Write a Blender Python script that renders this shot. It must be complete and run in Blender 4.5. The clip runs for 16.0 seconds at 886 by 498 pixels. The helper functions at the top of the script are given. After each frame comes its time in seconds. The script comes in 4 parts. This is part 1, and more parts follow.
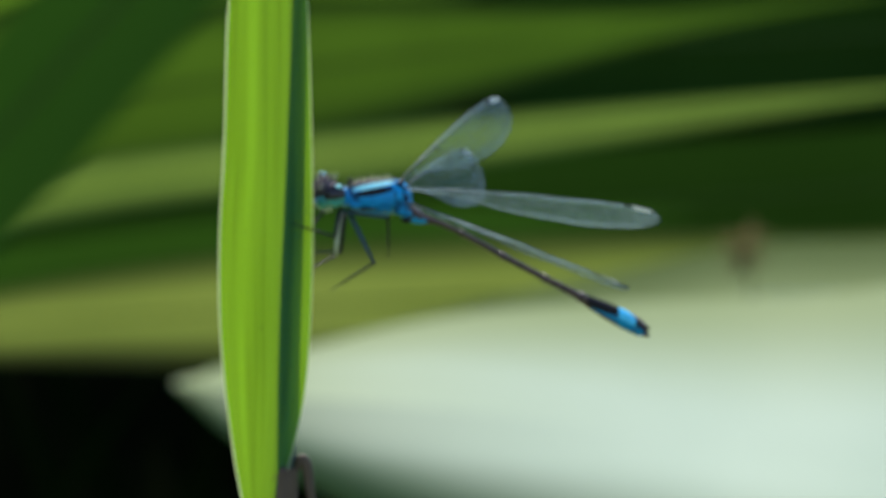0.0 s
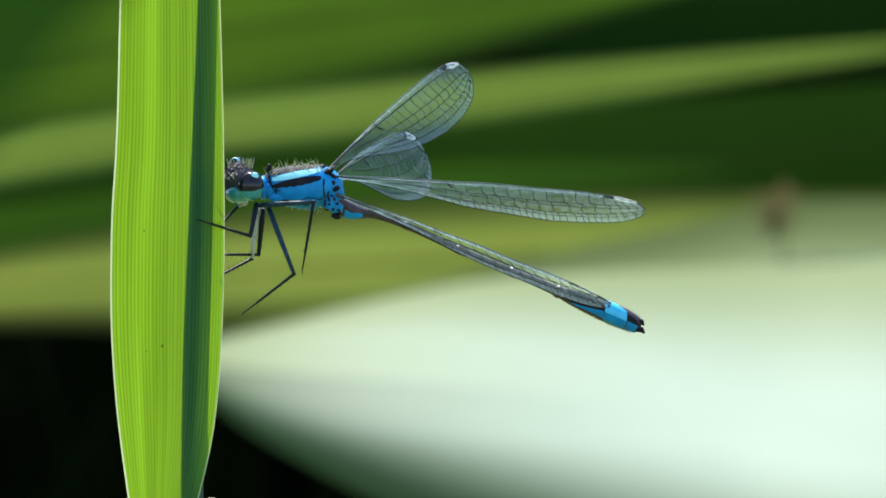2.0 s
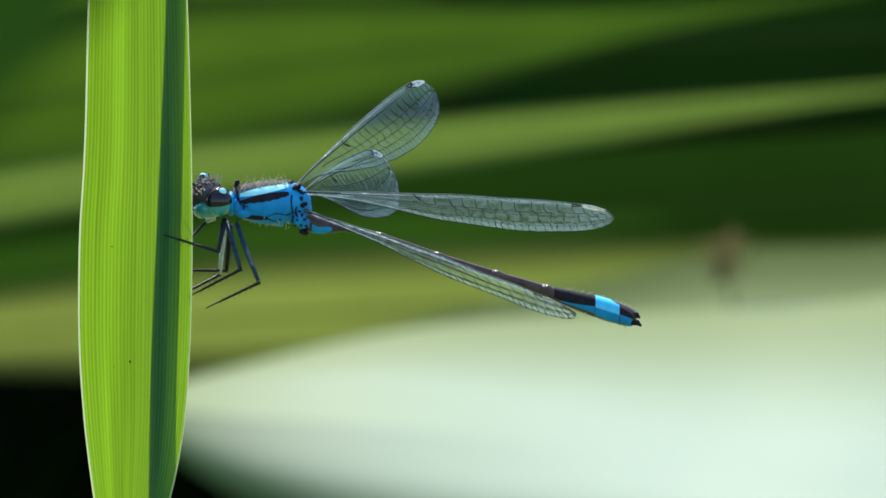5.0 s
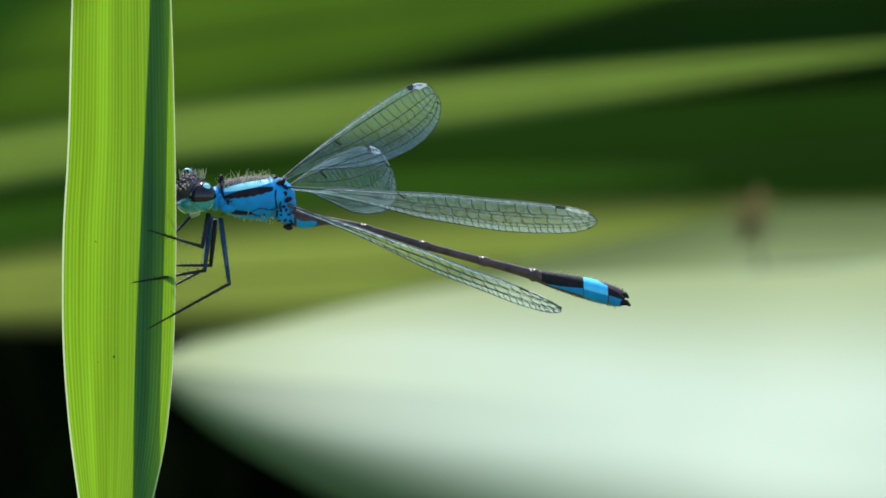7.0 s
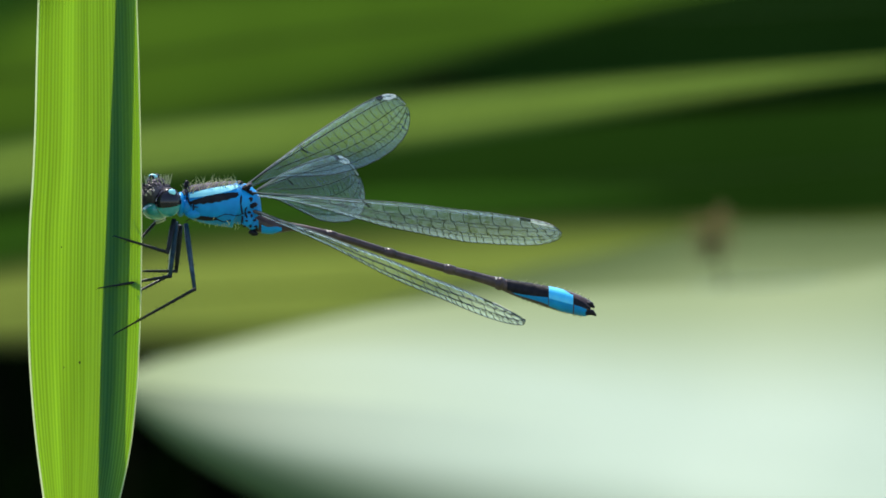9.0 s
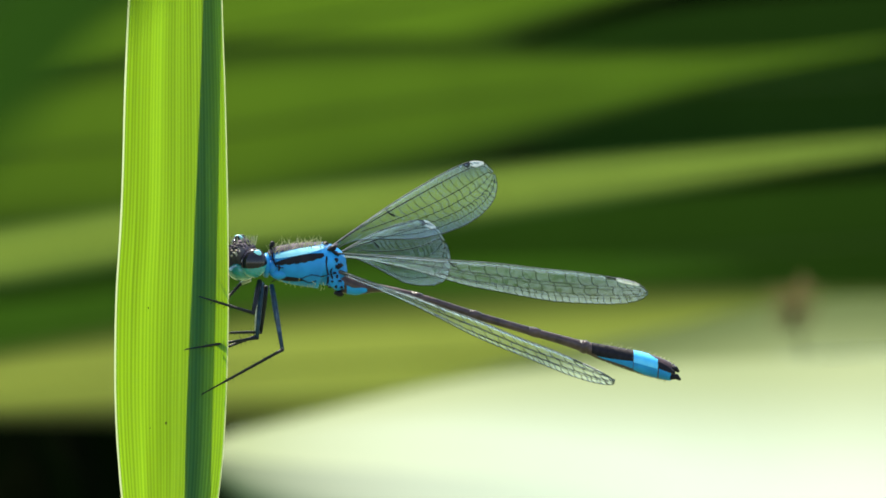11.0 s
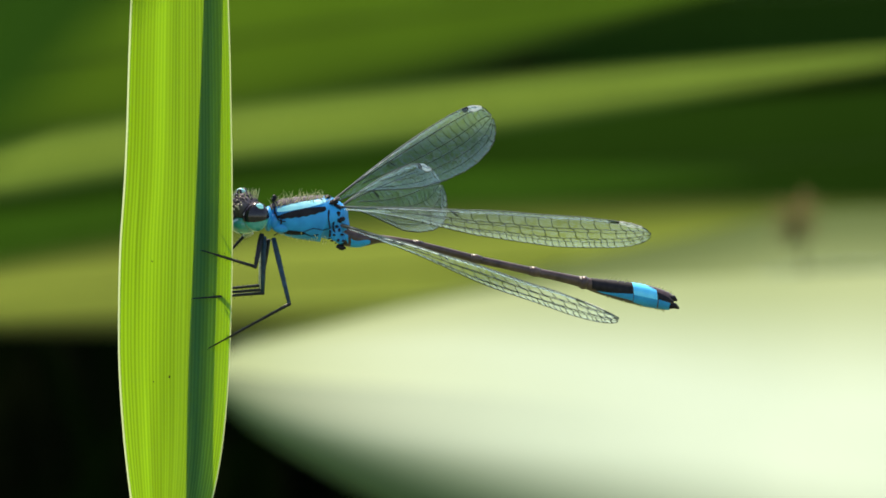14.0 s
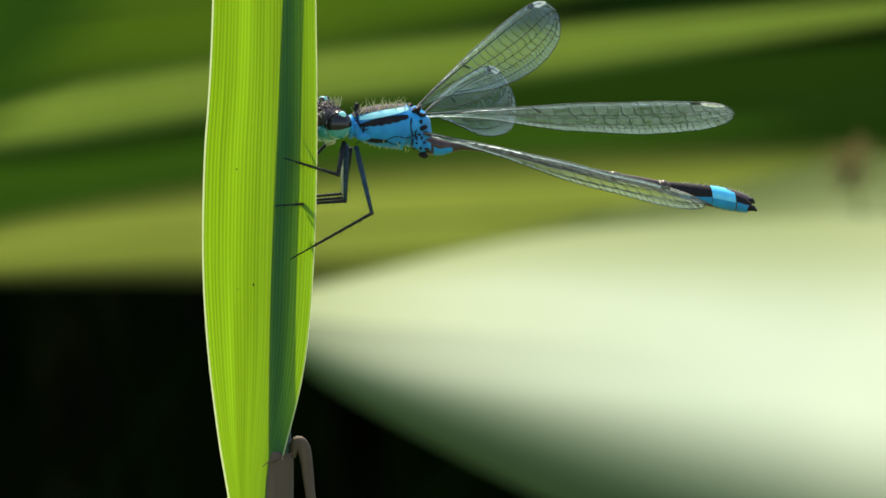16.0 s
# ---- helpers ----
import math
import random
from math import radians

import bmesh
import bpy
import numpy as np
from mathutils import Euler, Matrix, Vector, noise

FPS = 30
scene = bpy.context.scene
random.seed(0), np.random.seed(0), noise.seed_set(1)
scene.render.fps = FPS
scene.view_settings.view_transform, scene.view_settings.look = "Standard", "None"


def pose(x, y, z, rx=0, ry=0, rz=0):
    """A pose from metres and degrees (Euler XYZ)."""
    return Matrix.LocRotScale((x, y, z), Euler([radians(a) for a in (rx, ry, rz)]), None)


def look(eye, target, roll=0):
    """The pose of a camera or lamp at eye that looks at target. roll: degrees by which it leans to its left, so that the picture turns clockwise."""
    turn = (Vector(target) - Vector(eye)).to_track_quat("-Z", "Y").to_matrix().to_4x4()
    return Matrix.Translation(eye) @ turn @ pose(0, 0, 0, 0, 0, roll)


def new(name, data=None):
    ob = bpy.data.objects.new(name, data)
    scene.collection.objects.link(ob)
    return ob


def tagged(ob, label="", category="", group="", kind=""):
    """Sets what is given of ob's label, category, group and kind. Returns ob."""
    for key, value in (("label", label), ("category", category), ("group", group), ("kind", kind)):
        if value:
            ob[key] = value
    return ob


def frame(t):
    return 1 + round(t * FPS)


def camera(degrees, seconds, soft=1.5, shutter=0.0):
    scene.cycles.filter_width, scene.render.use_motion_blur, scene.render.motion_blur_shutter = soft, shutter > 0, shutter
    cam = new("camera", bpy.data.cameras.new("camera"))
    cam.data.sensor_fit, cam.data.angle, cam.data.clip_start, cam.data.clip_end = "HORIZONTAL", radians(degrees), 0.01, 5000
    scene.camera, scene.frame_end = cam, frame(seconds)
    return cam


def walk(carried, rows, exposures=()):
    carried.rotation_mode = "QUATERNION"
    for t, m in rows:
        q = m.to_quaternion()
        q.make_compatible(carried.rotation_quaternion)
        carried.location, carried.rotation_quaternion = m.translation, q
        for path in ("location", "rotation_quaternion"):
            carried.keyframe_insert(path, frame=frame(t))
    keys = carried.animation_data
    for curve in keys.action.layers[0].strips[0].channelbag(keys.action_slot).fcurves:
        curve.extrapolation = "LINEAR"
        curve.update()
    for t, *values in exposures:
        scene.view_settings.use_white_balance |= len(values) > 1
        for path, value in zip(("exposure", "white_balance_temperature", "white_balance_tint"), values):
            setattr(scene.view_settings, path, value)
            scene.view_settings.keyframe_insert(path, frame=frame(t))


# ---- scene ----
# A blue-tailed damselfly clinging to a reed leaf at a pond's edge, filmed with a long lens.
F_LEN = 16438.0      # lens length in picture units
NEAR = 0.6           # usual distance from the eye to the leaf
K = NEAR / F_LEN     # metres for one unit at the leaf
H = 0.6              # height of the picture's middle above the ground


def eye_row(x_mm, z_mm, away, pan, tilt):
    """The camera off to the side and up by millimetres, at that distance, turned right and up by degrees."""
    return pose(x_mm / 1000, -away, H + z_mm / 1000, 90 + tilt, 0, -pan)


cam = camera(5.461, 16.0, soft=1.6, shutter=0.0)
cam.data.dof.use_dof = True
cam.data.dof.focus_distance = 0.609
cam.data.dof.aperture_ratio = 1.0
cam.data.dof.aperture_fstop = 150.0
walk(cam, [
    (0, eye_row(-9.36, -4.78, 0.7220, 0.1792, 0.3169)),
    (0.25, eye_row(-5.63, -3.80, 0.7060, 0.0200, 0.4200)),
    (0.5, eye_row(-1.90, -2.83, 0.6900, -0.0473, 0.3648)),
    (1, eye_row(-2.07, -0.57, 0.6186, -0.0540, 0.1192)),
    (1.5, eye_row(-1.95, -1.90, 0.6000, -0.1661, 0.1414)),
    (2, eye_row(-2.04, -0.51, 0.6000, -0.1011, -0.0177)),
    (2.5, eye_row(-2.58, -2.20, 0.6000, 0.0825, 0.1656)),
    (3, eye_row(-3.11, -2.33, 0.6000, 0.1383, 0.2080)),
    (3.5, eye_row(-3.80, -2.84, 0.6000, 0.1173, 0.3351)),
    (4, eye_row(-4.77, -4.94, 0.6000, 0.2742, 0.4897)),
    (4.2, eye_row(-5.01, -5.14, 0.6000, 0.3602, 0.5362)),
    (6.3, eye_row(-0.98, 0.62, 0.6000, 0.0179, -0.0568)),
    (6.5, eye_row(-0.83, 0.52, 0.6000, 0.0040, -0.0144)),
    (7, eye_row(0.00, 0.00, 0.6000, -0.0000, 0.0000)),
    (7.5, eye_row(-1.53, -1.44, 0.6000, 0.4370, 0.0586)),
    (8, eye_row(0.60, 0.15, 0.6000, 0.3310, -0.1807)),
    (8.5, eye_row(0.65, 1.12, 0.6000, 0.1469, -0.2696)),
    (9, eye_row(-0.30, -1.09, 0.6000, 0.2420, 0.1396)),
    (9.5, eye_row(0.34, -3.41, 0.6000, 0.1220, 0.5592)),
    (10, eye_row(0.10, -1.90, 0.6000, -0.0929, 0.6467)),
    (10.2, eye_row(0.00, -1.90, 0.6000, -0.2719, 0.6979)),
    (12.3, eye_row(-1.95, -2.29, 0.6000, 0.0047, 0.2536)),
    (12.5, eye_row(-2.04, -2.29, 0.6000, 0.0558, 0.1908)),
    (13, eye_row(-1.09, 1.01, 0.6000, -0.0664, -0.0168)),
    (13.5, eye_row(-1.20, -0.31, 0.6000, -0.1377, 0.1603)),
    (14, eye_row(-0.66, 1.59, 0.6000, -0.2641, -0.0284)),
    (14.5, eye_row(-0.22, 1.19, 0.6000, -0.2447, -0.0415)),
    (15, eye_row(-0.75, -0.10, 0.6000, -0.3497, -0.1346)),
    (15.5, eye_row(-0.96, -0.25, 0.6000, -0.5198, -0.3073)),
    (16, eye_row(-3.21, -1.77, 0.6000, -0.5289, -0.2744)),
], exposures=[(0.0, 0.75, 6500, 8), (0.5, 1.62, 6500, 8), (1.0, 1.48, 6500, 8), (2.0, 1.1, 6500, 8), (3.0, 1.0, 6500, 8), (8.0, 0.98, 6500, 8), (9.5, 0.92, 6600, 8), (10.0, 1.22, 6600, 8), (10.2, 1.28, 6700, 8), (12.3, 1.37, 7900, 8), (13.0, 1.22, 7900, 8), (13.5, 1.15, 7900, 7), (14.5, 1.17, 7900, 7), (16.0, 1.1, 8000, 5)])

# ---- daylight ----
TO_SUN = Vector((-0.12, 0.42, 0.90)).normalized()
world = bpy.data.worlds.new("sky")
scene.world = world
world.use_nodes = True
sky = world.node_tree.nodes.new("ShaderNodeTexSky")
sky.sky_type = "NISHITA"
sky.sun_disc = False
sky.sun_elevation = math.asin(TO_SUN.z)
sky.sun_rotation = math.atan2(TO_SUN.x, TO_SUN.y)
world.node_tree.links.new(sky.outputs[0], world.node_tree.nodes["Background"].inputs[0])
world.node_tree.nodes["Background"].inputs[1].default_value = 0.15
sun = new("sun", bpy.data.lights.new("sun", "SUN"))
sun.data.energy = 4.0
sun.data.angle = radians(0.53)
sun.data.color = (1.0, 0.95, 0.86)
sun.matrix_world = look(TO_SUN * 20, (0, 0, 0))


# ---- materials ----
def nodes_of(name):
    m = bpy.data.materials.new(name)
    m.use_nodes = True
    nt = m.node_tree
    nt.nodes.clear()
    out = nt.nodes.new("ShaderNodeOutputMaterial")
    return m, nt, out


def node(nt, kind, **values):
    n = nt.nodes.new(kind)
    for key, v in values.items():
        n.inputs[key.replace("_", " ")].default_value = v
    return n


def mottled(nt, a, b, scale, detail=4.0, stretch=None):
    """A noise that runs between two colours."""
    tc = nt.nodes.new("ShaderNodeTexCoord")
    src = tc.outputs["Object"]
    if stretch:
        mp = nt.nodes.new("ShaderNodeMapping")
        mp.inputs["Scale"].default_value = stretch
        nt.links.new(src, mp.inputs[0])
        src = mp.outputs[0]
    nz = node(nt, "ShaderNodeTexNoise", Scale=scale, Detail=detail)
    nt.links.new(src, nz.inputs["Vector"])
    rp = nt.nodes.new("ShaderNodeValToRGB")
    rp.color_ramp.elements[0].position, rp.color_ramp.elements[1].position = 0.3, 0.7
    rp.color_ramp.elements[0].color, rp.color_ramp.elements[1].color = (*a, 1), (*b, 1)
    nt.links.new(nz.outputs["Fac"], rp.inputs[0])
    return rp.outputs[0], nz.outputs["Fac"]


def surface(name, a, b, scale, rough=0.5, metal=0.0, bump=0.2, stretch=None, coat=0.0, depth=0.00005, spec=0.5):
    m, nt, out = nodes_of(name)
    col, fac = mottled(nt, a, b, scale, 5.0, stretch)
    p = node(nt, "ShaderNodeBsdfPrincipled", Roughness=rough, Metallic=metal)
    p.inputs["Coat Weight"].default_value = coat
    p.inputs["Specular IOR Level"].default_value = spec
    bp = node(nt, "ShaderNodeBump", Strength=bump, Distance=depth)
    nt.links.new(col, p.inputs["Base Color"])
    nt.links.new(fac, bp.inputs["Height"])
    nt.links.new(bp.outputs[0], p.inputs["Normal"])
    nt.links.new(p.outputs[0], out.inputs[0])
    return m


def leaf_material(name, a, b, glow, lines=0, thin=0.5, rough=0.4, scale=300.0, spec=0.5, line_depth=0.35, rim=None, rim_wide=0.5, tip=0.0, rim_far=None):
    """A thin leaf: the near side's colour, and the light that comes through it. lines: fine veins across its width;
    rim: the colour its margins fade to, painting how light falls off there; rim_far: that of its second margin, where
    it differs; tip: the share of its length that fades the same way.
    """
    m, nt, out = nodes_of(name)
    col, fac = mottled(nt, a, b, scale, 4.0, (1, 1, 0.06))
    through_col, _ = mottled(nt, glow, tuple(c * 0.82 for c in glow), scale * 0.7, 3.0, (1, 1, 0.05))
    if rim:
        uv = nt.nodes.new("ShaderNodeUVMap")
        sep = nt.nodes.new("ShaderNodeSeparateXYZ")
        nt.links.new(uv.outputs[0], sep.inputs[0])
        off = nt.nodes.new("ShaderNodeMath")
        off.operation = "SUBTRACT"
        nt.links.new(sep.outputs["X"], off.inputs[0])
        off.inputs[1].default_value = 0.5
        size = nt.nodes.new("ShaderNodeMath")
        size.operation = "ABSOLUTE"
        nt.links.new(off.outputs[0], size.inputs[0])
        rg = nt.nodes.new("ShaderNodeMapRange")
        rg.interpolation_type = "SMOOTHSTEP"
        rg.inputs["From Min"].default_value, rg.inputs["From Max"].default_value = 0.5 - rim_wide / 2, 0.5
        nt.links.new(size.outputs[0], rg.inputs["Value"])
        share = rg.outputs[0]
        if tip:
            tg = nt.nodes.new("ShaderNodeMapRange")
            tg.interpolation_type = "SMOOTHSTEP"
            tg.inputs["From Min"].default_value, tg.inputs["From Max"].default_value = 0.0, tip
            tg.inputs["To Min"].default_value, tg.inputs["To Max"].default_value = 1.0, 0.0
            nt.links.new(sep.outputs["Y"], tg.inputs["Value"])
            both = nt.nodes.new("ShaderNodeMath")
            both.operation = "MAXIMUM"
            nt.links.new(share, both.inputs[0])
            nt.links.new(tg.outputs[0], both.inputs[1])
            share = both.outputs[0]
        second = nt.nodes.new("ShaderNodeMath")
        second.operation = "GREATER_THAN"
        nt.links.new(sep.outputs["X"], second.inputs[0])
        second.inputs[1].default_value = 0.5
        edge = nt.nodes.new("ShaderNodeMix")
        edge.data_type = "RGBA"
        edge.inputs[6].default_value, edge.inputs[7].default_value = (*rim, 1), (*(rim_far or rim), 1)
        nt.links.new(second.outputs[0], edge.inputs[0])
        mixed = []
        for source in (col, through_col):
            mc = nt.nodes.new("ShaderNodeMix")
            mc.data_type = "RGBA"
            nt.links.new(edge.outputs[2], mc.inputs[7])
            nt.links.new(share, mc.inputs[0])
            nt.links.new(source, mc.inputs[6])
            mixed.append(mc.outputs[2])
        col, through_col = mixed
    p = node(nt, "ShaderNodeBsdfPrincipled", Roughness=rough)
    p.inputs["Specular IOR Level"].default_value = spec
    tr = nt.nodes.new("ShaderNodeBsdfTranslucent")
    mix = node(nt, "ShaderNodeMixShader", Fac=thin)
    bp = node(nt, "ShaderNodeBump", Strength=0.25, Distance=0.0001)
    if lines:
        uv = nt.nodes.new("ShaderNodeUVMap")
        sep = nt.nodes.new("ShaderNodeSeparateXYZ")
        nt.links.new(uv.outputs[0], sep.inputs[0])
        wob = node(nt, "ShaderNodeTexNoise", Scale=14.0, Detail=2.0)
        wob.noise_dimensions = "1D"
        nt.links.new(sep.outputs["X"], wob.inputs["W"])
        add = nt.nodes.new("ShaderNodeMath")
        add.operation = "MULTIPLY_ADD"
        nt.links.new(wob.outputs["Fac"], add.inputs[0])
        add.inputs[1].default_value = 0.03
        nt.links.new(sep.outputs["X"], add.inputs[2])
        mul = nt.nodes.new("ShaderNodeMath")
        mul.operation = "MULTIPLY"
        mul.inputs[1].default_value = lines * 2 * math.pi
        nt.links.new(add.outputs[0], mul.inputs[0])
        sn = nt.nodes.new("ShaderNodeMath")
        sn.operation = "SINE"
        nt.links.new(mul.outputs[0], sn.inputs[0])
        # the veins show more in some stretches of the blade than in others
        pt = node(nt, "ShaderNodeTexNoise", Scale=2.2, Detail=2.0)
        nt.links.new(uv.outputs[0], pt.inputs["Vector"])
        amp = nt.nodes.new("ShaderNodeMath")
        amp.operation = "MULTIPLY"
        nt.links.new(sn.outputs[0], amp.inputs[0])
        nt.links.new(pt.outputs["Fac"], amp.inputs[1])
        k = nt.nodes.new("ShaderNodeMath")
        k.operation = "MULTIPLY_ADD"
        k.inputs[1].default_value, k.inputs[2].default_value = line_depth, 1.0 - line_depth * 0.6
        nt.links.new(amp.outputs[0], k.inputs[0])
        # broad lengthwise bands, and a slow change along the blade
        mp = nt.nodes.new("ShaderNodeMapping")
        mp.inputs["Scale"].default_value = (5.0, 1.1, 1.0)
        nt.links.new(uv.outputs[0], mp.inputs[0])
        bd = node(nt, "ShaderNodeTexNoise", Scale=1.0, Detail=3.0)
        nt.links.new(mp.outputs[0], bd.inputs["Vector"])
        br = nt.nodes.new("ShaderNodeMapRange")
        br.inputs["From Min"].default_value, br.inputs["From Max"].default_value = 0.3, 0.7
        br.inputs["To Min"].default_value, br.inputs["To Max"].default_value = 0.60, 1.17
        nt.links.new(bd.outputs["Fac"], br.inputs["Value"])
        kk = nt.nodes.new("ShaderNodeMath")
        kk.operation = "MULTIPLY"
        nt.links.new(k.outputs[0], kk.inputs[0])
        nt.links.new(br.outputs[0], kk.inputs[1])
        k = kk
        for source, target in ((through_col, tr.inputs["Color"]), (col, p.inputs["Base Color"])):
            mx = nt.nodes.new("ShaderNodeVectorMath")
            mx.operation = "SCALE"
            nt.links.new(source, mx.inputs[0])
            nt.links.new(k.outputs[0], mx.inputs["Scale"])
            nt.links.new(mx.outputs[0], target)
        nt.links.new(amp.outputs[0], bp.inputs["Height"])
    else:
        nt.links.new(through_col, tr.inputs["Color"])
        nt.links.new(col, p.inputs["Base Color"])
        nt.links.new(fac, bp.inputs["Height"])
    nt.links.new(bp.outputs[0], p.inputs["Normal"])
    nt.links.new(p.outputs[0], mix.inputs[1])
    nt.links.new(tr.outputs[0], mix.inputs[2])
    nt.links.new(mix.outputs[0], out.inputs[0])
    return m


def membrane_material(name, tint, clear, rough):
    """A wing's skin: mostly clear, with a cool sheen."""
    m, nt, out = nodes_of(name)
    tp = node(nt, "ShaderNodeBsdfTransparent", Color=(0.93, 0.97, 0.97, 1))
    col, fac = mottled(nt, tint, tuple(min(1, c * 1.5) for c in tint), 2600.0, 3.0)
    df = nt.nodes.new("ShaderNodeBsdfTranslucent")
    dd = nt.nodes.new("ShaderNodeBsdfDiffuse")
    gl = node(nt, "ShaderNodeBsdfGlossy", Roughness=rough, Color=(0.75, 0.9, 1.0, 1))
    bp = node(nt, "ShaderNodeBump", Strength=0.5, Distance=0.00006)
    nt.links.new(fac, bp.inputs["Height"])
    nt.links.new(bp.outputs[0], gl.inputs["Normal"])
    nt.links.new(col, df.inputs["Color"])
    nt.links.new(col, dd.inputs["Color"])
    m0 = node(nt, "ShaderNodeMixShader", Fac=0.5)
    nt.links.new(df.outputs[0], m0.inputs[1])
    nt.links.new(dd.outputs[0], m0.inputs[2])
    m1 = node(nt, "ShaderNodeMixShader", Fac=0.24)
    nt.links.new(m0.outputs[0], m1.inputs[1])
    nt.links.new(gl.outputs[0], m1.inputs[2])
    m2 = nt.nodes.new("ShaderNodeMixShader")
    vary = nt.nodes.new("ShaderNodeMapRange")
    vary.inputs["From Min"].default_value, vary.inputs["From Max"].default_value = 0.36, 0.64
    vary.inputs["To Min"].default_value, vary.inputs["To Max"].default_value = clear - 0.07, clear + 0.05
    nt.links.new(fac, vary.inputs["Value"])
    # milkier towards the tip and in the pleats of both margins: their sheen painted in
    uv = nt.nodes.new("ShaderNodeUVMap")
    sep = nt.nodes.new("ShaderNodeSeparateXYZ")
    nt.links.new(uv.outputs[0], sep.inputs[0])
    milk = []
    for axis, lo, hi, most in (("X", 0.82, 0.98, 0.10), ("Y", 0.70, 1.0, 0.16), ("Y", 0.20, 0.10, 0.16)):
        rg = nt.nodes.new("ShaderNodeMapRange")
        rg.inputs["From Min"].default_value, rg.inputs["From Max"].default_value = lo, hi
        rg.inputs["To Min"].default_value, rg.inputs["To Max"].default_value = 0.0, most
        nt.links.new(sep.outputs[axis], rg.inputs["Value"])
        milk.append(rg.outputs[0])
    top = nt.nodes.new("ShaderNodeMath")
    top.operation = "MAXIMUM"
    nt.links.new(milk[0], top.inputs[0])
    nt.links.new(milk[1], top.inputs[1])
    front = nt.nodes.new("ShaderNodeMath")
    front.operation = "ADD"
    nt.links.new(top.outputs[0], front.inputs[0])
    nt.links.new(milk[2], front.inputs[1])
    top = front
    less = nt.nodes.new("ShaderNodeMath")
    less.operation = "SUBTRACT"
    nt.links.new(vary.outputs[0], less.inputs[0])
    nt.links.new(top.outputs[0], less.inputs[1])
    nt.links.new(less.outputs[0], m2.inputs[0])
    nt.links.new(m1.outputs[0], m2.inputs[1])
    nt.links.new(tp.outputs[0], m2.inputs[2])
    nt.links.new(m2.outputs[0], out.inputs[0])
    return m


REED = leaf_material("reed_leaf", (0.008, 0.142, 0.086), (0.013, 0.175, 0.105), (0.31, 0.56, 0.002), lines=31, thin=0.6, rough=0.5, spec=0.12, line_depth=0.28)
# Very pale, to paint the sunlight caught along the leaf's rim.
REED_EDGE = leaf_material("reed_edge", (0.50, 0.57, 0.34), (0.62, 0.68, 0.44), (0.74, 0.80, 0.46), thin=0.6, rough=0.35, scale=900)
STALK = surface("reed_stalk", (0.008, 0.04, 0.03), (0.016, 0.06, 0.04), 700, 0.45, stretch=(1, 1, 0.1))
SHEATH = surface("dry_sheath", (0.042, 0.026, 0.018), (0.095, 0.06, 0.042), 900, 0.7, bump=0.5, stretch=(1, 1, 0.08))
BLUE = surface("sky_blue_cuticle", (0.0, 0.165, 0.47), (0.001, 0.285, 0.69), 700, 0.45, coat=0.08, spec=0.22, bump=0.9)
PALE_BLUE = surface("pale_blue_cuticle", (0.28, 0.78, 0.95), (0.38, 0.86, 0.96), 1800, 0.35, coat=0.15)
TAIL_BLUE = surface("bright_tail_blue", (0.025, 0.46, 0.90), (0.07, 0.58, 0.95), 1800, 0.35, coat=0.15)
TEAL = surface("teal_eye", (0.015, 0.22, 0.25), (0.04, 0.32, 0.33), 2500, 0.2, coat=0.6)
BLACK = surface("black_cuticle", (0.006, 0.006, 0.010), (0.018, 0.015, 0.022), 2000, 0.5, coat=0.0, spec=0.12)
EYE_DARK = surface("dark_eye", (0.006, 0.005, 0.012), (0.014, 0.010, 0.02), 2000, 0.12, coat=0.3, spec=0.25, bump=0.05)
BROWN = surface("bronze_cuticle", (0.034, 0.029, 0.042), (0.10, 0.085, 0.11), 2200, 0.7, bump=0.9, spec=0.12)
BRONZE = surface("bronze_black", (0.026, 0.014, 0.018), (0.085, 0.05, 0.05), 1600, 0.35, coat=0.06, spec=0.35)
RING = surface("pale_ring", (0.34, 0.30, 0.26), (0.48, 0.42, 0.36), 1800, 0.4)
HAIR = surface("pale_hair", (0.30, 0.31, 0.15), (0.50, 0.50, 0.27), 2500, 0.6, spec=0.2)
LEG_DARK = surface("leg_black", (0.004, 0.005, 0.007), (0.014, 0.015, 0.02), 3500, 0.45, spec=0.2)
# Pale tone paints the sun shining through the far legs.
LEG_SUNLIT = surface("leg_sunlit", (0.34, 0.36, 0.30), (0.55, 0.56, 0.48), 3500, 0.4)
LEG_BLUE = surface("leg_blue", (0.005, 0.017, 0.03), (0.016, 0.052, 0.082), 3500, 0.42, spec=0.22)
VEIN = surface("wing_vein", (0.008, 0.010, 0.012), (0.030, 0.036, 0.040), 3000, 0.8, spec=0.1)
VEIN_EDGE = surface("wing_edge_vein", (0.05, 0.065, 0.07), (0.14, 0.16, 0.165), 3000, 0.85, spec=0.1)
SKIN = membrane_material("wing_skin", (0.42, 0.59, 0.71), 0.914, 0.34)
STIGMA_WHITE = leaf_material("white_wing_spot", (0.78, 0.8, 0.82), (0.88, 0.9, 0.92), (0.9, 0.92, 0.94), thin=0.5, rough=0.15, scale=3000)
# Pale base paints the sun's sheen; rim and tip paint the shaded margins.
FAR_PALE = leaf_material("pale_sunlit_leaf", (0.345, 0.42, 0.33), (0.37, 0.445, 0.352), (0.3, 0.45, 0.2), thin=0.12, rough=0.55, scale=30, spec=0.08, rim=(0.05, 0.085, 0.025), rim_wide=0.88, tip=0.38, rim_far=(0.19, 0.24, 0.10))
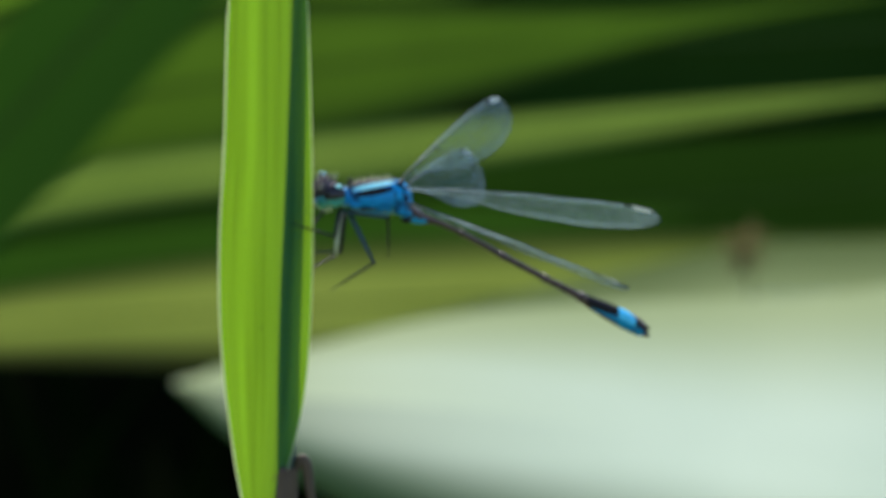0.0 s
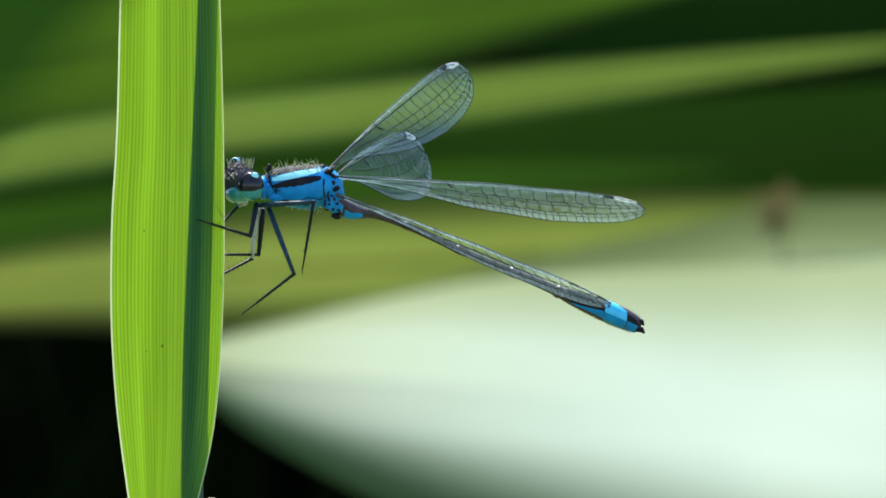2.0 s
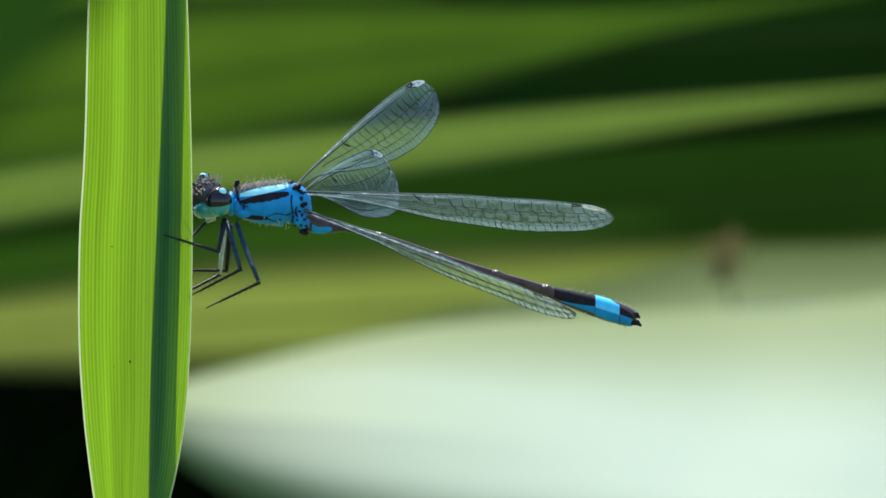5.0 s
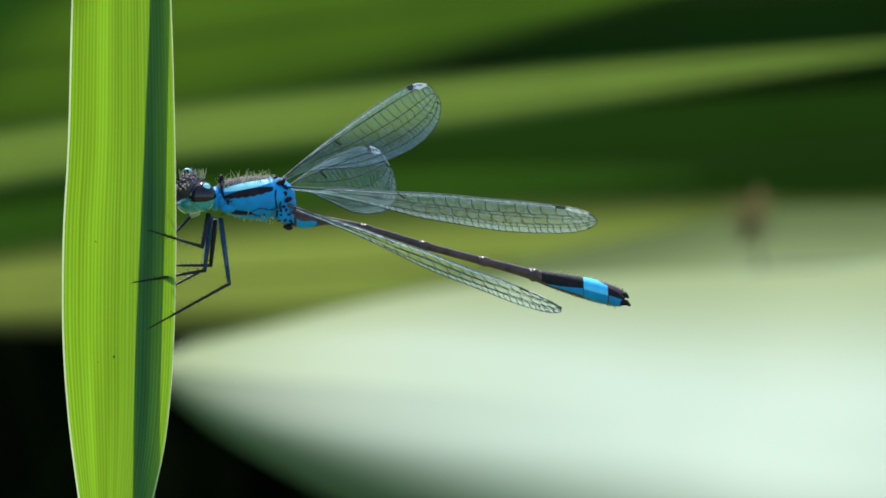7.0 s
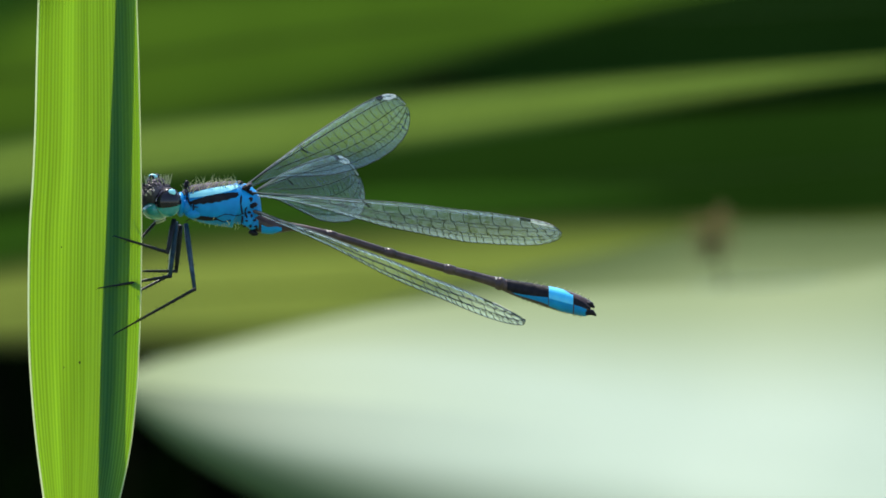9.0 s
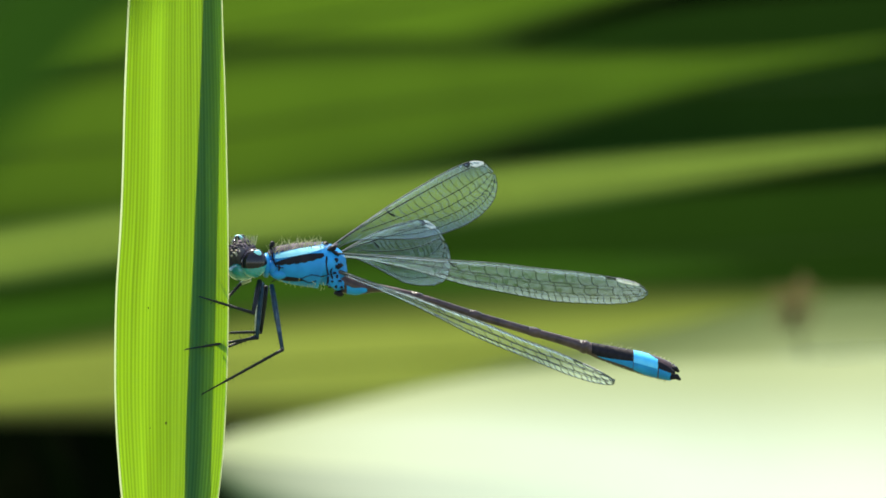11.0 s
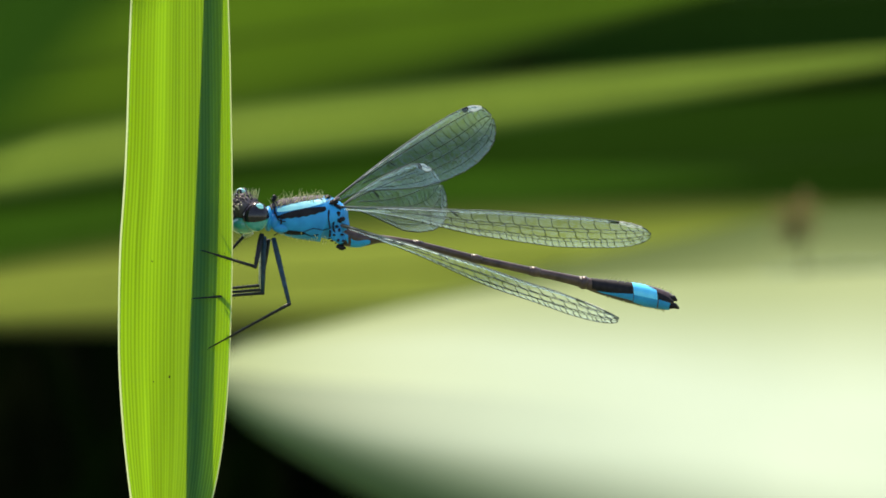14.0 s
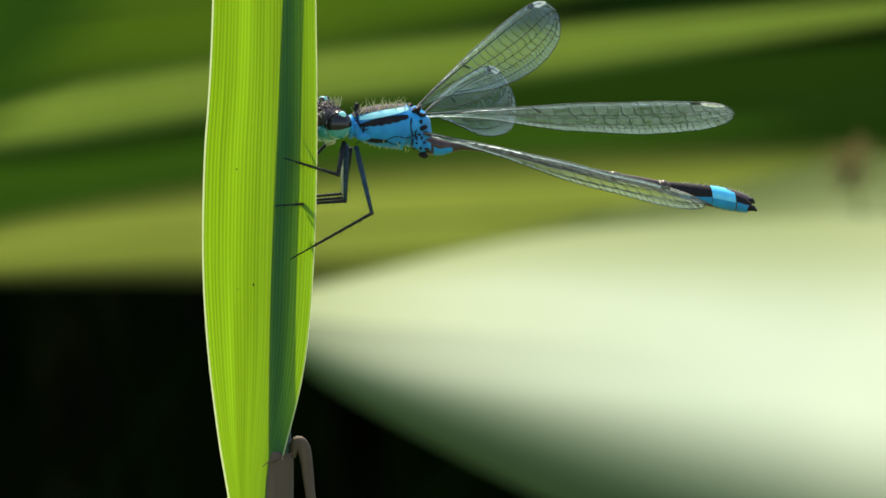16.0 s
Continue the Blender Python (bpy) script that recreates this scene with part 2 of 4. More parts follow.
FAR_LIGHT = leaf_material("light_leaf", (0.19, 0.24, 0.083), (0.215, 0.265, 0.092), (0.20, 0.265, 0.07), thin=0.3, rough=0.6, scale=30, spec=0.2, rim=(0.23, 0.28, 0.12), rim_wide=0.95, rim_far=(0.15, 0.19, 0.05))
# Darker rims put the light's falloff at the blade edges into the colour.
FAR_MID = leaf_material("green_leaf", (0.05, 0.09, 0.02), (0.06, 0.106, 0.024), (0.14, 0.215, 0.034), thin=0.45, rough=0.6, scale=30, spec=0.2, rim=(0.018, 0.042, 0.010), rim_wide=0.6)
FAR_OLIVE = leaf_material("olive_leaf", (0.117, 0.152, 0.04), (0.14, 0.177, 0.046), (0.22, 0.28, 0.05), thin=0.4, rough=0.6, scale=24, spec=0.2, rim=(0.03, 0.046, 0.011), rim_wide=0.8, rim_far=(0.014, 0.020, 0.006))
# Three ever darker leaf greens: the depth of shade is put into their colours.
FAR_SHADE = leaf_material("half_shade_leaf", (0.019, 0.046, 0.006), (0.031, 0.066, 0.0085), (0.07, 0.145, 0.0105), thin=0.4, rough=0.7, scale=24, spec=0.12, rim=(0.009, 0.023, 0.004), rim_wide=0.6)
FAR_DARK_SHADE = leaf_material("dark_shade_leaf", (0.017, 0.045, 0.0075), (0.024, 0.06, 0.0095), (0.03, 0.085, 0.008), thin=0.3, rough=0.9, scale=24, spec=0.0)
FAR_DEEP_SHADE = leaf_material("deep_shade_leaf", (0.0095, 0.027, 0.0045), (0.014, 0.036, 0.006), (0.016, 0.045, 0.005), thin=0.3, rough=0.9, scale=24, spec=0.0)
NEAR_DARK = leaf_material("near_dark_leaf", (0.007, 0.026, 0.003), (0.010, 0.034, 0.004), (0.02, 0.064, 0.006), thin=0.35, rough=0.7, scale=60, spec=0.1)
# Near-black so that the blades' colour itself holds the deep shade.
BED = leaf_material("bed_shade_leaf", (0.001, 0.003, 0.0008), (0.002, 0.005, 0.001), (0.0015, 0.005, 0.001), thin=0.3, rough=0.95, scale=24, spec=0.0)
FAR_RIB = surface("leaf_rib", (0.03, 0.06, 0.012), (0.045, 0.08, 0.018), 60, 0.7, spec=0.1)
PALE_RIB = surface("pale_leaf_rib", (0.27, 0.33, 0.2), (0.32, 0.39, 0.26), 60, 0.7, spec=0.1)
DEAD = leaf_material("dead_leaf", (0.085, 0.070, 0.033), (0.105, 0.085, 0.04), (0.13, 0.10, 0.042), thin=0.45, rough=0.8, scale=60, spec=0.08)
# Unseen ground; its light green is added to bounce sunlight onto the insect.
EARTH = surface("bounce_ground", (0.07, 0.11, 0.03), (0.14, 0.17, 0.06), 9, 0.9, bump=0.6, depth=0.02)
# Bank colour blackened to stand for the shade behind the plants.
BANK_SHADE = surface("bank_shade", (0.0015, 0.0025, 0.001), (0.004, 0.006, 0.002), 14, 0.95, bump=0.6, depth=0.02, spec=0.0)


# ---- shapes ----
def at(px, py, deep=0.0):
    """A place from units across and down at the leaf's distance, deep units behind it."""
    return Vector(((px - 784) * K, deep * K, H + (441 - py) * K))


def far(px, py, y):
    """A place y metres behind the leaf that the eye sees in that direction."""
    s = (NEAR + y) / F_LEN
    return Vector(((px - 784) * s, y, H + (441 - py) * s))


BASE = {}


def part(name, bm, material, parent=None, label="", pivot=None, smooth=True):
    """One mesh object from a bmesh built in the world's place, hung under its parent, turning about its pivot."""
    origin = Vector(pivot) if pivot is not None else (BASE[parent].copy() if parent else Vector())
    bmesh.ops.translate(bm, verts=bm.verts, vec=-origin)
    me = bpy.data.meshes.new(name)
    bm.to_mesh(me)
    bm.free()
    for f in me.polygons:
        f.use_smooth = smooth
    for m in material if isinstance(material, (list, tuple)) else [material]:
        me.materials.append(m)
    ob = new(name, me)
    BASE[ob] = origin
    if parent:
        ob.parent = parent
        ob.location = origin - BASE[parent]
    else:
        ob.location = origin
    if label:
        tagged(ob, label)
    return ob


def empty(name, place):
    ob = new(name)
    ob.empty_display_size = 0.005
    ob.location = place
    BASE[ob] = Vector(place)
    return ob


def smooth_path(points, n):
    """A Catmull-Rom line of n + 1 places through the given rows of numbers."""
    p = np.array(points, float)
    p = np.vstack([2 * p[0] - p[1], p, 2 * p[-1] - p[-2]])
    segs = len(p) - 3
    out = []
    for i in range(n + 1):
        s = min(i / n * segs, segs - 1e-9)
        j = int(s)
        u = s - j
        a, b, c, d = p[j:j + 4]
        out.append(0.5 * (2 * b + (c - a) * u + (2 * a - 5 * b + 4 * c - d) * u * u + (3 * b - a - 3 * c + d) * u ** 3))
    return np.array(out)


def tube(bm, points, radii, sides=10, squash=(1.0, 1.0), up=(0, 0, 1), capped=True, mat=0):
    """A closed tube along places, with a radius for each; squash: across and up."""
    rings = []
    pts = [Vector(p) for p in points]
    ref = Vector(up)
    for i, p in enumerate(pts):
        t = (pts[min(i + 1, len(pts) - 1)] - pts[max(i - 1, 0)]).normalized()
        side = t.cross(ref)
        if side.length < 1e-4:
            side = t.cross(Vector((1, 0.2, 0)))
        side.normalize()
        top = side.cross(t)
        ring = []
        for k in range(sides):
            a = 2 * math.pi * k / sides
            ring.append(bm.verts.new(p + float(radii[i]) * (math.cos(a) * squash[0] * side + math.sin(a) * squash[1] * top)))
        rings.append(ring)
    for r, q in zip(rings, rings[1:]):
        for k in range(sides):
            bm.faces.new((r[k], r[(k + 1) % sides], q[(k + 1) % sides], q[k])).material_index = mat
    if capped:
        bm.faces.new(list(reversed(rings[0]))).material_index = mat
        bm.faces.new(rings[-1]).material_index = mat
    return rings


def ball(bm, centre, rx, ry, rz, u=24, v=16, mat=0, turn=None):
    m = Matrix.Translation(centre) @ (turn or Matrix()) @ Matrix.Diagonal((rx, ry, rz, 1))
    made = bmesh.ops.create_uvsphere(bm, u_segments=u, v_segments=v, radius=1.0, matrix=m)
    for f in {f for q in made["verts"] for f in q.link_faces}:
        f.material_index = mat


def blade(bm, spine, widths, across, columns=14, fold=0.0, ridges=0, ridge=0.0, power=2, fold_far=None):
    """A long leaf along a spine; across: the way of its width at each place; fold: how far it is creased along its middle; fold_far: that of its second half."""
    uv = bm.loops.layers.uv.new("UVMap")
    n = len(spine)
    grid = []
    for i in range(n):
        c, w, a = Vector(spine[i]), float(widths[i]), Vector(across[i])
        t = Vector(spine[min(i + 1, n - 1)]) - Vector(spine[max(i - 1, 0)])
        a = (a - a.project(t)).normalized()
        nrm = t.cross(a).normalized()
        row = []
        for k in range(columns + 1):
            u = k / columns
            s = 2 * u - 1
            lift = (fold if s < 0 or fold_far is None else fold_far) * w * abs(s) ** power - 0.4 * fold * w + (ridge * math.cos(2 * math.pi * ridges * u) if ridges else 0)
            row.append(bm.verts.new(c + a * (s * w / 2) + nrm * lift))
        grid.append(row)
    for i in range(n - 1):
        for k in range(columns):
            f = bm.faces.new((grid[i][k], grid[i][k + 1], grid[i + 1][k + 1], grid[i + 1][k]))
            for lp, (uu, vv) in zip(f.loops, ((k, i), (k + 1, i), (k + 1, i + 1), (k, i + 1))):
                lp[uv].uv = (uu / columns, vv / (n - 1))
    return grid


# ---- ground ----
bm = bmesh.new()
bmesh.ops.create_grid(bm, x_segments=60, y_segments=60, size=60)
for v in bm.verts:
    r = math.hypot(v.co.x, v.co.y)
    v.co.z = 0.02 * noise.noise(v.co * 0.7) if r > 3 else 0.0
    if v.co.z > 0:
        v.co.z *= 0.3
tagged(part("ground", bm, EARTH), "unseen ground, coloured light green to bounce sun upwards", "ground", kind="structure")

# a backdrop bank added behind the plants, deep shade put into its near-black colour
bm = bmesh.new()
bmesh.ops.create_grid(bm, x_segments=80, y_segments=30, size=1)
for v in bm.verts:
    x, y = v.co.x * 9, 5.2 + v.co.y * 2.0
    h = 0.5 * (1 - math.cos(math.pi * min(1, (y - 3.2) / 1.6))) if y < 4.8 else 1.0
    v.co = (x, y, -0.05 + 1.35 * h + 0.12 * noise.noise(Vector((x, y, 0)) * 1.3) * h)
tagged(part("bank", bm, BANK_SHADE), "near-black bank added behind the water plants, deep shade in its colour", "bank", kind="structure")

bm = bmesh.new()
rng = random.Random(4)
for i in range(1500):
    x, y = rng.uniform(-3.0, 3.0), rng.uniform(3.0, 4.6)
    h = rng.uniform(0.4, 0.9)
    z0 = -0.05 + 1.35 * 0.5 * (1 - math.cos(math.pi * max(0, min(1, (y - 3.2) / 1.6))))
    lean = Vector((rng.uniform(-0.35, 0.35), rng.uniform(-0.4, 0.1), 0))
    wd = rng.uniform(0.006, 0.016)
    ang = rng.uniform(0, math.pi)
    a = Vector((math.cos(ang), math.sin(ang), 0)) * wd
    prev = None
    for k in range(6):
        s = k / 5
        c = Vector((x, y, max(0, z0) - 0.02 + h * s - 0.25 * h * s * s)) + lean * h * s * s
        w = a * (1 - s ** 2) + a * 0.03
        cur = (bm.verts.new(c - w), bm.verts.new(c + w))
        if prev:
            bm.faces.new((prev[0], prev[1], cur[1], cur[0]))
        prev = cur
tagged(part("reed_bed", bm, BED), "dense near-black blades on the added bank, shade in their colour", "reeds", kind="stuff")


# ---- blurred leaves behind ----
def far_leaf(label, spine_rows, material, tilt, fold=0.06, power=2, fold_far=None, rib=None):
    """A broad arching leaf rooted in the ground; rows: units across, down, metres behind, width in metres."""
    s = smooth_path(spine_rows, 60)
    spine = [far(r[0], r[1], r[2]) for r in s]
    widths = [max(0.0006, r[3]) for r in s]
    across = []
    for i in range(len(spine)):
        t = (spine[min(i + 1, 60)] - spine[max(i - 1, 0)]).normalized()
        flat = t.cross(Vector((0, 1, 0)))
        if flat.length < 0.05:
            flat = Vector((1, 0, 0))
        flat.normalize()
        across.append(flat * math.cos(radians(tilt)) + Vector((0, 1, 0)) * math.sin(radians(tilt)))
    thing = empty("iris_leaf", (spine[-1].x, spine[-1].y, 0))
    bm = bmesh.new()
    blade(bm, spine, widths, across, 24, fold, power=power, fold_far=fold_far)
    part("leaf_blade", bm, material, thing)
    bm = bmesh.new()
    tube(bm, spine[::2], [0.008 * w + 0.0003 for w in widths[::2]], 6)
    part("midrib", bm, rib or FAR_RIB, thing)
    tagged(thing, label, "leaf", "broad leaves behind the damselfly")
    return thing


far_leaf("broad pale green leaf, sun sheen and shaded margins in its colour", [
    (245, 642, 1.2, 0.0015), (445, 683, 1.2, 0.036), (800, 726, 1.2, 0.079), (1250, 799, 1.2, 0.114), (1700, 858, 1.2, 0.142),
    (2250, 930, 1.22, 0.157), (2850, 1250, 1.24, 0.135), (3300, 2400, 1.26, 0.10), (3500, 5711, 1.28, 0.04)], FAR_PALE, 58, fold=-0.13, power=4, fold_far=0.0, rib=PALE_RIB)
# An added in-between blade: its colours step the light from olive to pale.
far_leaf("light green blade added behind the pale leaf to widen its bright fade", [
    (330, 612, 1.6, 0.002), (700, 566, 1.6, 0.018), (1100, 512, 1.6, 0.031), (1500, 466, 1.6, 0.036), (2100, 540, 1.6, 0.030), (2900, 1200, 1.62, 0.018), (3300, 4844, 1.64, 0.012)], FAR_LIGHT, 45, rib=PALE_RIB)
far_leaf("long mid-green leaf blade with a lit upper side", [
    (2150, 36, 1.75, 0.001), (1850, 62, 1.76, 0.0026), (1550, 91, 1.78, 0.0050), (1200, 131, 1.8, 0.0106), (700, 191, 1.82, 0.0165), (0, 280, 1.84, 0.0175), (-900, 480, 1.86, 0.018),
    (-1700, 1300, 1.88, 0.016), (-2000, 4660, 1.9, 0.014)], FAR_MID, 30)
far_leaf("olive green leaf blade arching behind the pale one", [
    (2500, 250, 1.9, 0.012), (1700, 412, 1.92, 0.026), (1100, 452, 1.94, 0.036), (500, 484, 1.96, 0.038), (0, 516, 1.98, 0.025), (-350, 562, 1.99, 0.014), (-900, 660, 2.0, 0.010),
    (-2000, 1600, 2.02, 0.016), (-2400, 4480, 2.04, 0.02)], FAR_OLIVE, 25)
far_leaf("wide green leaf above the others, half shade in its colour", [
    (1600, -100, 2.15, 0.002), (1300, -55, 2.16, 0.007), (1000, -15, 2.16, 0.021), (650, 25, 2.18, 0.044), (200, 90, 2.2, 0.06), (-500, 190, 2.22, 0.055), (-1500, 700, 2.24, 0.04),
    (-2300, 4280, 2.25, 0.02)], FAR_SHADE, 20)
far_leaf("green leaf blade high up, half shade in its colour", [
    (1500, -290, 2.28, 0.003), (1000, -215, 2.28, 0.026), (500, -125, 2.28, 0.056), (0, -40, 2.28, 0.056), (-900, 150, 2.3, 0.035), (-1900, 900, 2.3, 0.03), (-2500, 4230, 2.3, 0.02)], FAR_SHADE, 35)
# Two blades added to fill the gap with painted shade.
far_leaf("slender green blade added in the gap, half shade in its colour", [
    (1250, 305, 2.3, 0.001), (900, 325, 2.3, 0.012), (500, 362, 2.3, 0.019), (0, 420, 2.3, 0.02), (-900, 560, 2.32, 0.02), (-1900, 1300, 2.34, 0.018), (-2600, 4190, 2.35, 0.014)], FAR_DARK_SHADE, 30)
far_leaf("dark green blade added as the shade in the gap between lit leaves", [
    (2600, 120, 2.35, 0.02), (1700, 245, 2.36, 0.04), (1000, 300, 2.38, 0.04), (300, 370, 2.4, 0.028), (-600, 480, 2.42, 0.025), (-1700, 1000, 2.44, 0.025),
    (-2700, 4130, 2.45, 0.02)], FAR_DEEP_SHADE, 15)
far_leaf("dark green leaf blade high up, deep shade in its colour", [
    (600, 40, 2.5, 0.004), (900, 10, 2.5, 0.04), (1300, -10, 2.5, 0.06), (1900, 0, 2.5, 0.06), (2700, 300, 2.52, 0.05), (3300, 4000, 2.55, 0.02)], FAR_DEEP_SHADE, 15)

# a withered flower head on its thin stem
s_ = smooth_path([(1330, 387, 1.45), (1331, 393, 1.50), (1350, 560, 1.54), (1400, 1500, 1.55), (1440, 5000, 1.56)], 30)
spine = [far(*r) for r in s_]
flower = empty("withered_flower", (spine[-1].x, spine[-1].y, 0))
bm = bmesh.new()
tube(bm, spine, [0.0002 + 0.0007 * (i / 30) ** 2 for i in range(31)], 8)
part("stem", bm, DEAD, flower, "thin brown stem")
rng = random.Random(12)
for i in range(36):
    # each petal curls from the heart towards its own side of a round head
    h = 1 - 2 * (i + 0.5) / 36
    a = 2.4 * i
    out = Vector((math.cos(a) * math.sqrt(1 - h * h), math.sin(a) * math.sqrt(1 - h * h), 0.85 * h))
    side = out.cross(Vector((0.3, 0.2, 1))).normalized()
    curl = out.cross(side) * (0.0009 + 0.0010 * rng.random())
    size = 0.0045 + 0.0050 * rng.random()
    base = spine[0] + Vector((0, 0, 0.001))
    bm = bmesh.new()
    blade(bm, [base + out * 0.001, base + out * size * 0.5, base + out * size * 0.85 + curl * 0.4, base + out * size + curl], [0.0004, 0.0010, 0.0011, 0.0004], [side] * 4, 4, 0.15)
    part("petal", bm, DEAD, flower)
tagged(flower, "withered brown flower head on a thin stem", "flower")

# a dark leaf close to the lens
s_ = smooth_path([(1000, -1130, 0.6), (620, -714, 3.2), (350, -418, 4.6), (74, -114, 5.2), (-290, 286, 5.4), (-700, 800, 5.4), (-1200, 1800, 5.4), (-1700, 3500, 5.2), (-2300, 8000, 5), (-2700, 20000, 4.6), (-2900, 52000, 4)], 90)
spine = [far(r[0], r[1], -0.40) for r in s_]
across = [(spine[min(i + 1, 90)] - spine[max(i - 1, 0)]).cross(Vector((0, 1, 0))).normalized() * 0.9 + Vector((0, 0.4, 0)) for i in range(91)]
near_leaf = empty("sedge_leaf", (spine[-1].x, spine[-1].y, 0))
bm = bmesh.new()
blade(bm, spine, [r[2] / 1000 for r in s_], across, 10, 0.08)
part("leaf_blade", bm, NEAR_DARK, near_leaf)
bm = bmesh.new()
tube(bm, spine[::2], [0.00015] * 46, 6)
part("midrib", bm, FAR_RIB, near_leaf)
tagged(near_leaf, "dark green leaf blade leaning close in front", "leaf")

# ---- the reed with its leaf ----
reed = empty("reed_plant", (at(253, 0).x, 0, 0))
left_rows = [(155, -700), (145, -300), (132, 0), (127, 200), (123, 300), (117, 400), (115, 500), (116, 600), (122, 700), (132, 800), (149, 920), (165, 1005), (185, 1120), (218, 1260)]
right_rows = [(255, -700), (290, -300), (304, 0), (310, 200), (312, 300), (313, 400), (312, 500), (309, 600), (303, 700), (290, 800), (262, 920), (240, 1005), (232, 1120), (238, 1260)]
lp, rp = smooth_path(left_rows, 130), smooth_path(right_rows, 130)
bm = bmesh.new()
spine, widths, across = [], [], []
for (lx, ly), (rx, ry) in zip(lp, rp):
    a, b = at(lx, ly, -58), at(rx, ry, -66)
    spine.append((a + b) / 2)
    widths.append((b - a).length)
    across.append((b - a).normalized())
grid = blade(bm, spine, widths, across, 124, 0.05, 31, 0.000005)
edge_l = [g[0].co.copy() for g in grid]
edge_r = [g[-1].co.copy() for g in grid]
leaf = part("leaf_blade", bm, REED, reed, "yellow-green leaf lit from behind, finely ribbed", pivot=at(235, 1260, -60))
for pts, out in ((edge_l, -1), (edge_r, 1)):
    bm = bmesh.new()
    inner = [bm.verts.new(p + Vector((-out * 1.0 * K, -0.6 * K, 0))) for p in pts]
    crest = [bm.verts.new(p + Vector((out * 1.2 * K, -1.6 * K, 0))) for p in pts]
    outer = [bm.verts.new(p + Vector((out * (2.6 if out < 0 else 1.3) * K, 0.4 * K, 0))) for p in pts]
    for i in range(len(pts) - 1):
        bm.faces.new((inner[i], crest[i], crest[i + 1], inner[i + 1]))
        bm.faces.new((crest[i], outer[i], outer[i + 1], crest[i + 1]))
    part("leaf_margin", bm, REED_EDGE, leaf, "thin leaf margin, painted pale as its sunlit rim")
for px, py, r in ((204, 631, 1.7), (172, 428, 1.1), (176, 640, 0.9)):
    bm = bmesh.new()
    ball(bm, at(px, py, -68), r * K, r * K, r * 1.5 * K, 10, 8)
    part("speck", bm, BLACK, leaf, "tiny dark speck")
bm = bmesh.new()
stalk_rows = [(290, -800, 12), (283, -300, 14), (277, 0, 16), (267, 300, 19), (256, 600, 21), (253, 800, 22), (253, 930, 24), (252, 1100, 27), (250, 3000, 40), (250, 16879, 60)]
sp = smooth_path(stalk_rows, 70)
tube(bm, [at(x, y, -58 + r) for x, y, r in sp], [r * K for _, _, r in sp], 16)
stalk = part("stalk", bm, STALK, reed, "green stalk close behind the leaf")
bm = bmesh.new()
sheath_rows = [(258, 926, 24), (256, 940, 28), (253, 1000, 31), (251, 1150, 34), (250, 1600, 38), (250, 3000, 46)]
sp = smooth_path(sheath_rows, 30)
tube(bm, [at(x, y, -44) for x, y, _ in sp], [r * K for _, _, r in sp], 18, (1, 0.9))
part("sheath", bm, SHEATH, reed, "dry brown sheath round the stalk")
bm = bmesh.new()
prong = smooth_path([(277, 936, -44, 7), (282, 917, -47, 10.5), (291, 910, -48, 13), (299, 922, -48, 12.5), (304, 945, -47, 11), (308, 980, -46, 9.5), (313, 1020, -44, 9), (324, 1100, -38, 7), (334, 1250, -30, 3)], 40)
tube(bm, [at(x, y, d) for x, y, d, _ in prong], [r * (1 + 0.08 * noise.noise(Vector((y * 0.05, r, 0)))) * K for _, y, _, r in prong], 12, (0.6, 1.0))
part("bract", bm, SHEATH, reed, "curled dry brown bract")
bm = bmesh.new()
lip = [(227, 952), (236, 944), (250, 940), (262, 934), (274, 930), (284, 926)]
tube(bm, [at(x, y, -72) for x, y in smooth_path(lip, 16)], [(0.7 + 0.9 * math.sin(math.pi * i / 16)) * K for i in range(17)], 8)
part("sheath_rim", bm, SHEATH, reed, "pale frayed rim of the sheath")
tagged(reed, "single reed with a long yellow-green leaf lit from behind", "reed plant")

# ---- the damselfly ----
HUB = at(445, 352)
fly = empty("damselfly", HUB)
tagged(fly, "bright blue and black damselfly clinging to the reed leaf", "insect")

# thorax
bm = bmesh.new()
rows = [(378, 346, 9), (383, 346, 17), (392, 347, 24.5), (406, 348.5, 31), (428, 350, 36), (455, 351, 39.5), (478, 352.5, 41), (491, 357, 38), (501, 367, 29), (509, 376, 20), (515, 384, 9)]
sp = smooth_path(rows, 64)
tube(bm, [at(x, y) for x, y, _ in sp], [r * K for _, _, r in sp], 72, (0.86, 1.0))
thorax = part("thorax", bm, BLUE, fly, "blue thorax with black shoulder stripes")


def marking(name, body, flat, x0, x1, upper, lower, material, parent, label, proud=0.5, over=False, n=40, m=10):
    """A coloured patch that lies on a tube-shaped body, between two lines seen from its side; over: it goes across the back."""
    for sides in ((0,) if over else (-1, 1)):
        bm = bmesh.new()
        rows_ = []
        for i in range(n + 1):
            x = x0 + (x1 - x0) * i / n
            cy, r = float(np.interp(x, body[:, 0], body[:, 1])), float(np.interp(x, body[:, 0], body[:, 2])) + proud
            a0, a1 = (math.asin(max(-1.0, min(1.0, (cy - y) / r))) for y in (upper(x), lower(x)))
            row = []
            for k in range(m + 1):
                if over:
                    a = a1 + (math.pi - 2 * a1) * k / m
                    row.append(bm.verts.new(at(x, cy - r * math.sin(a), -flat * r * math.cos(a))))
                else:
                    a = a0 + (a1 - a0) * k / m
                    row.append(bm.verts.new(at(x, cy - r * math.sin(a), sides * flat * r * math.cos(a))))
            rows_.append(row)
        for p, q in zip(rows_, rows_[1:]):
            for k in range(m):
                bm.faces.new((p[k], p[k + 1], q[k + 1], q[k]))
        part(name, bm, material, parent, label)


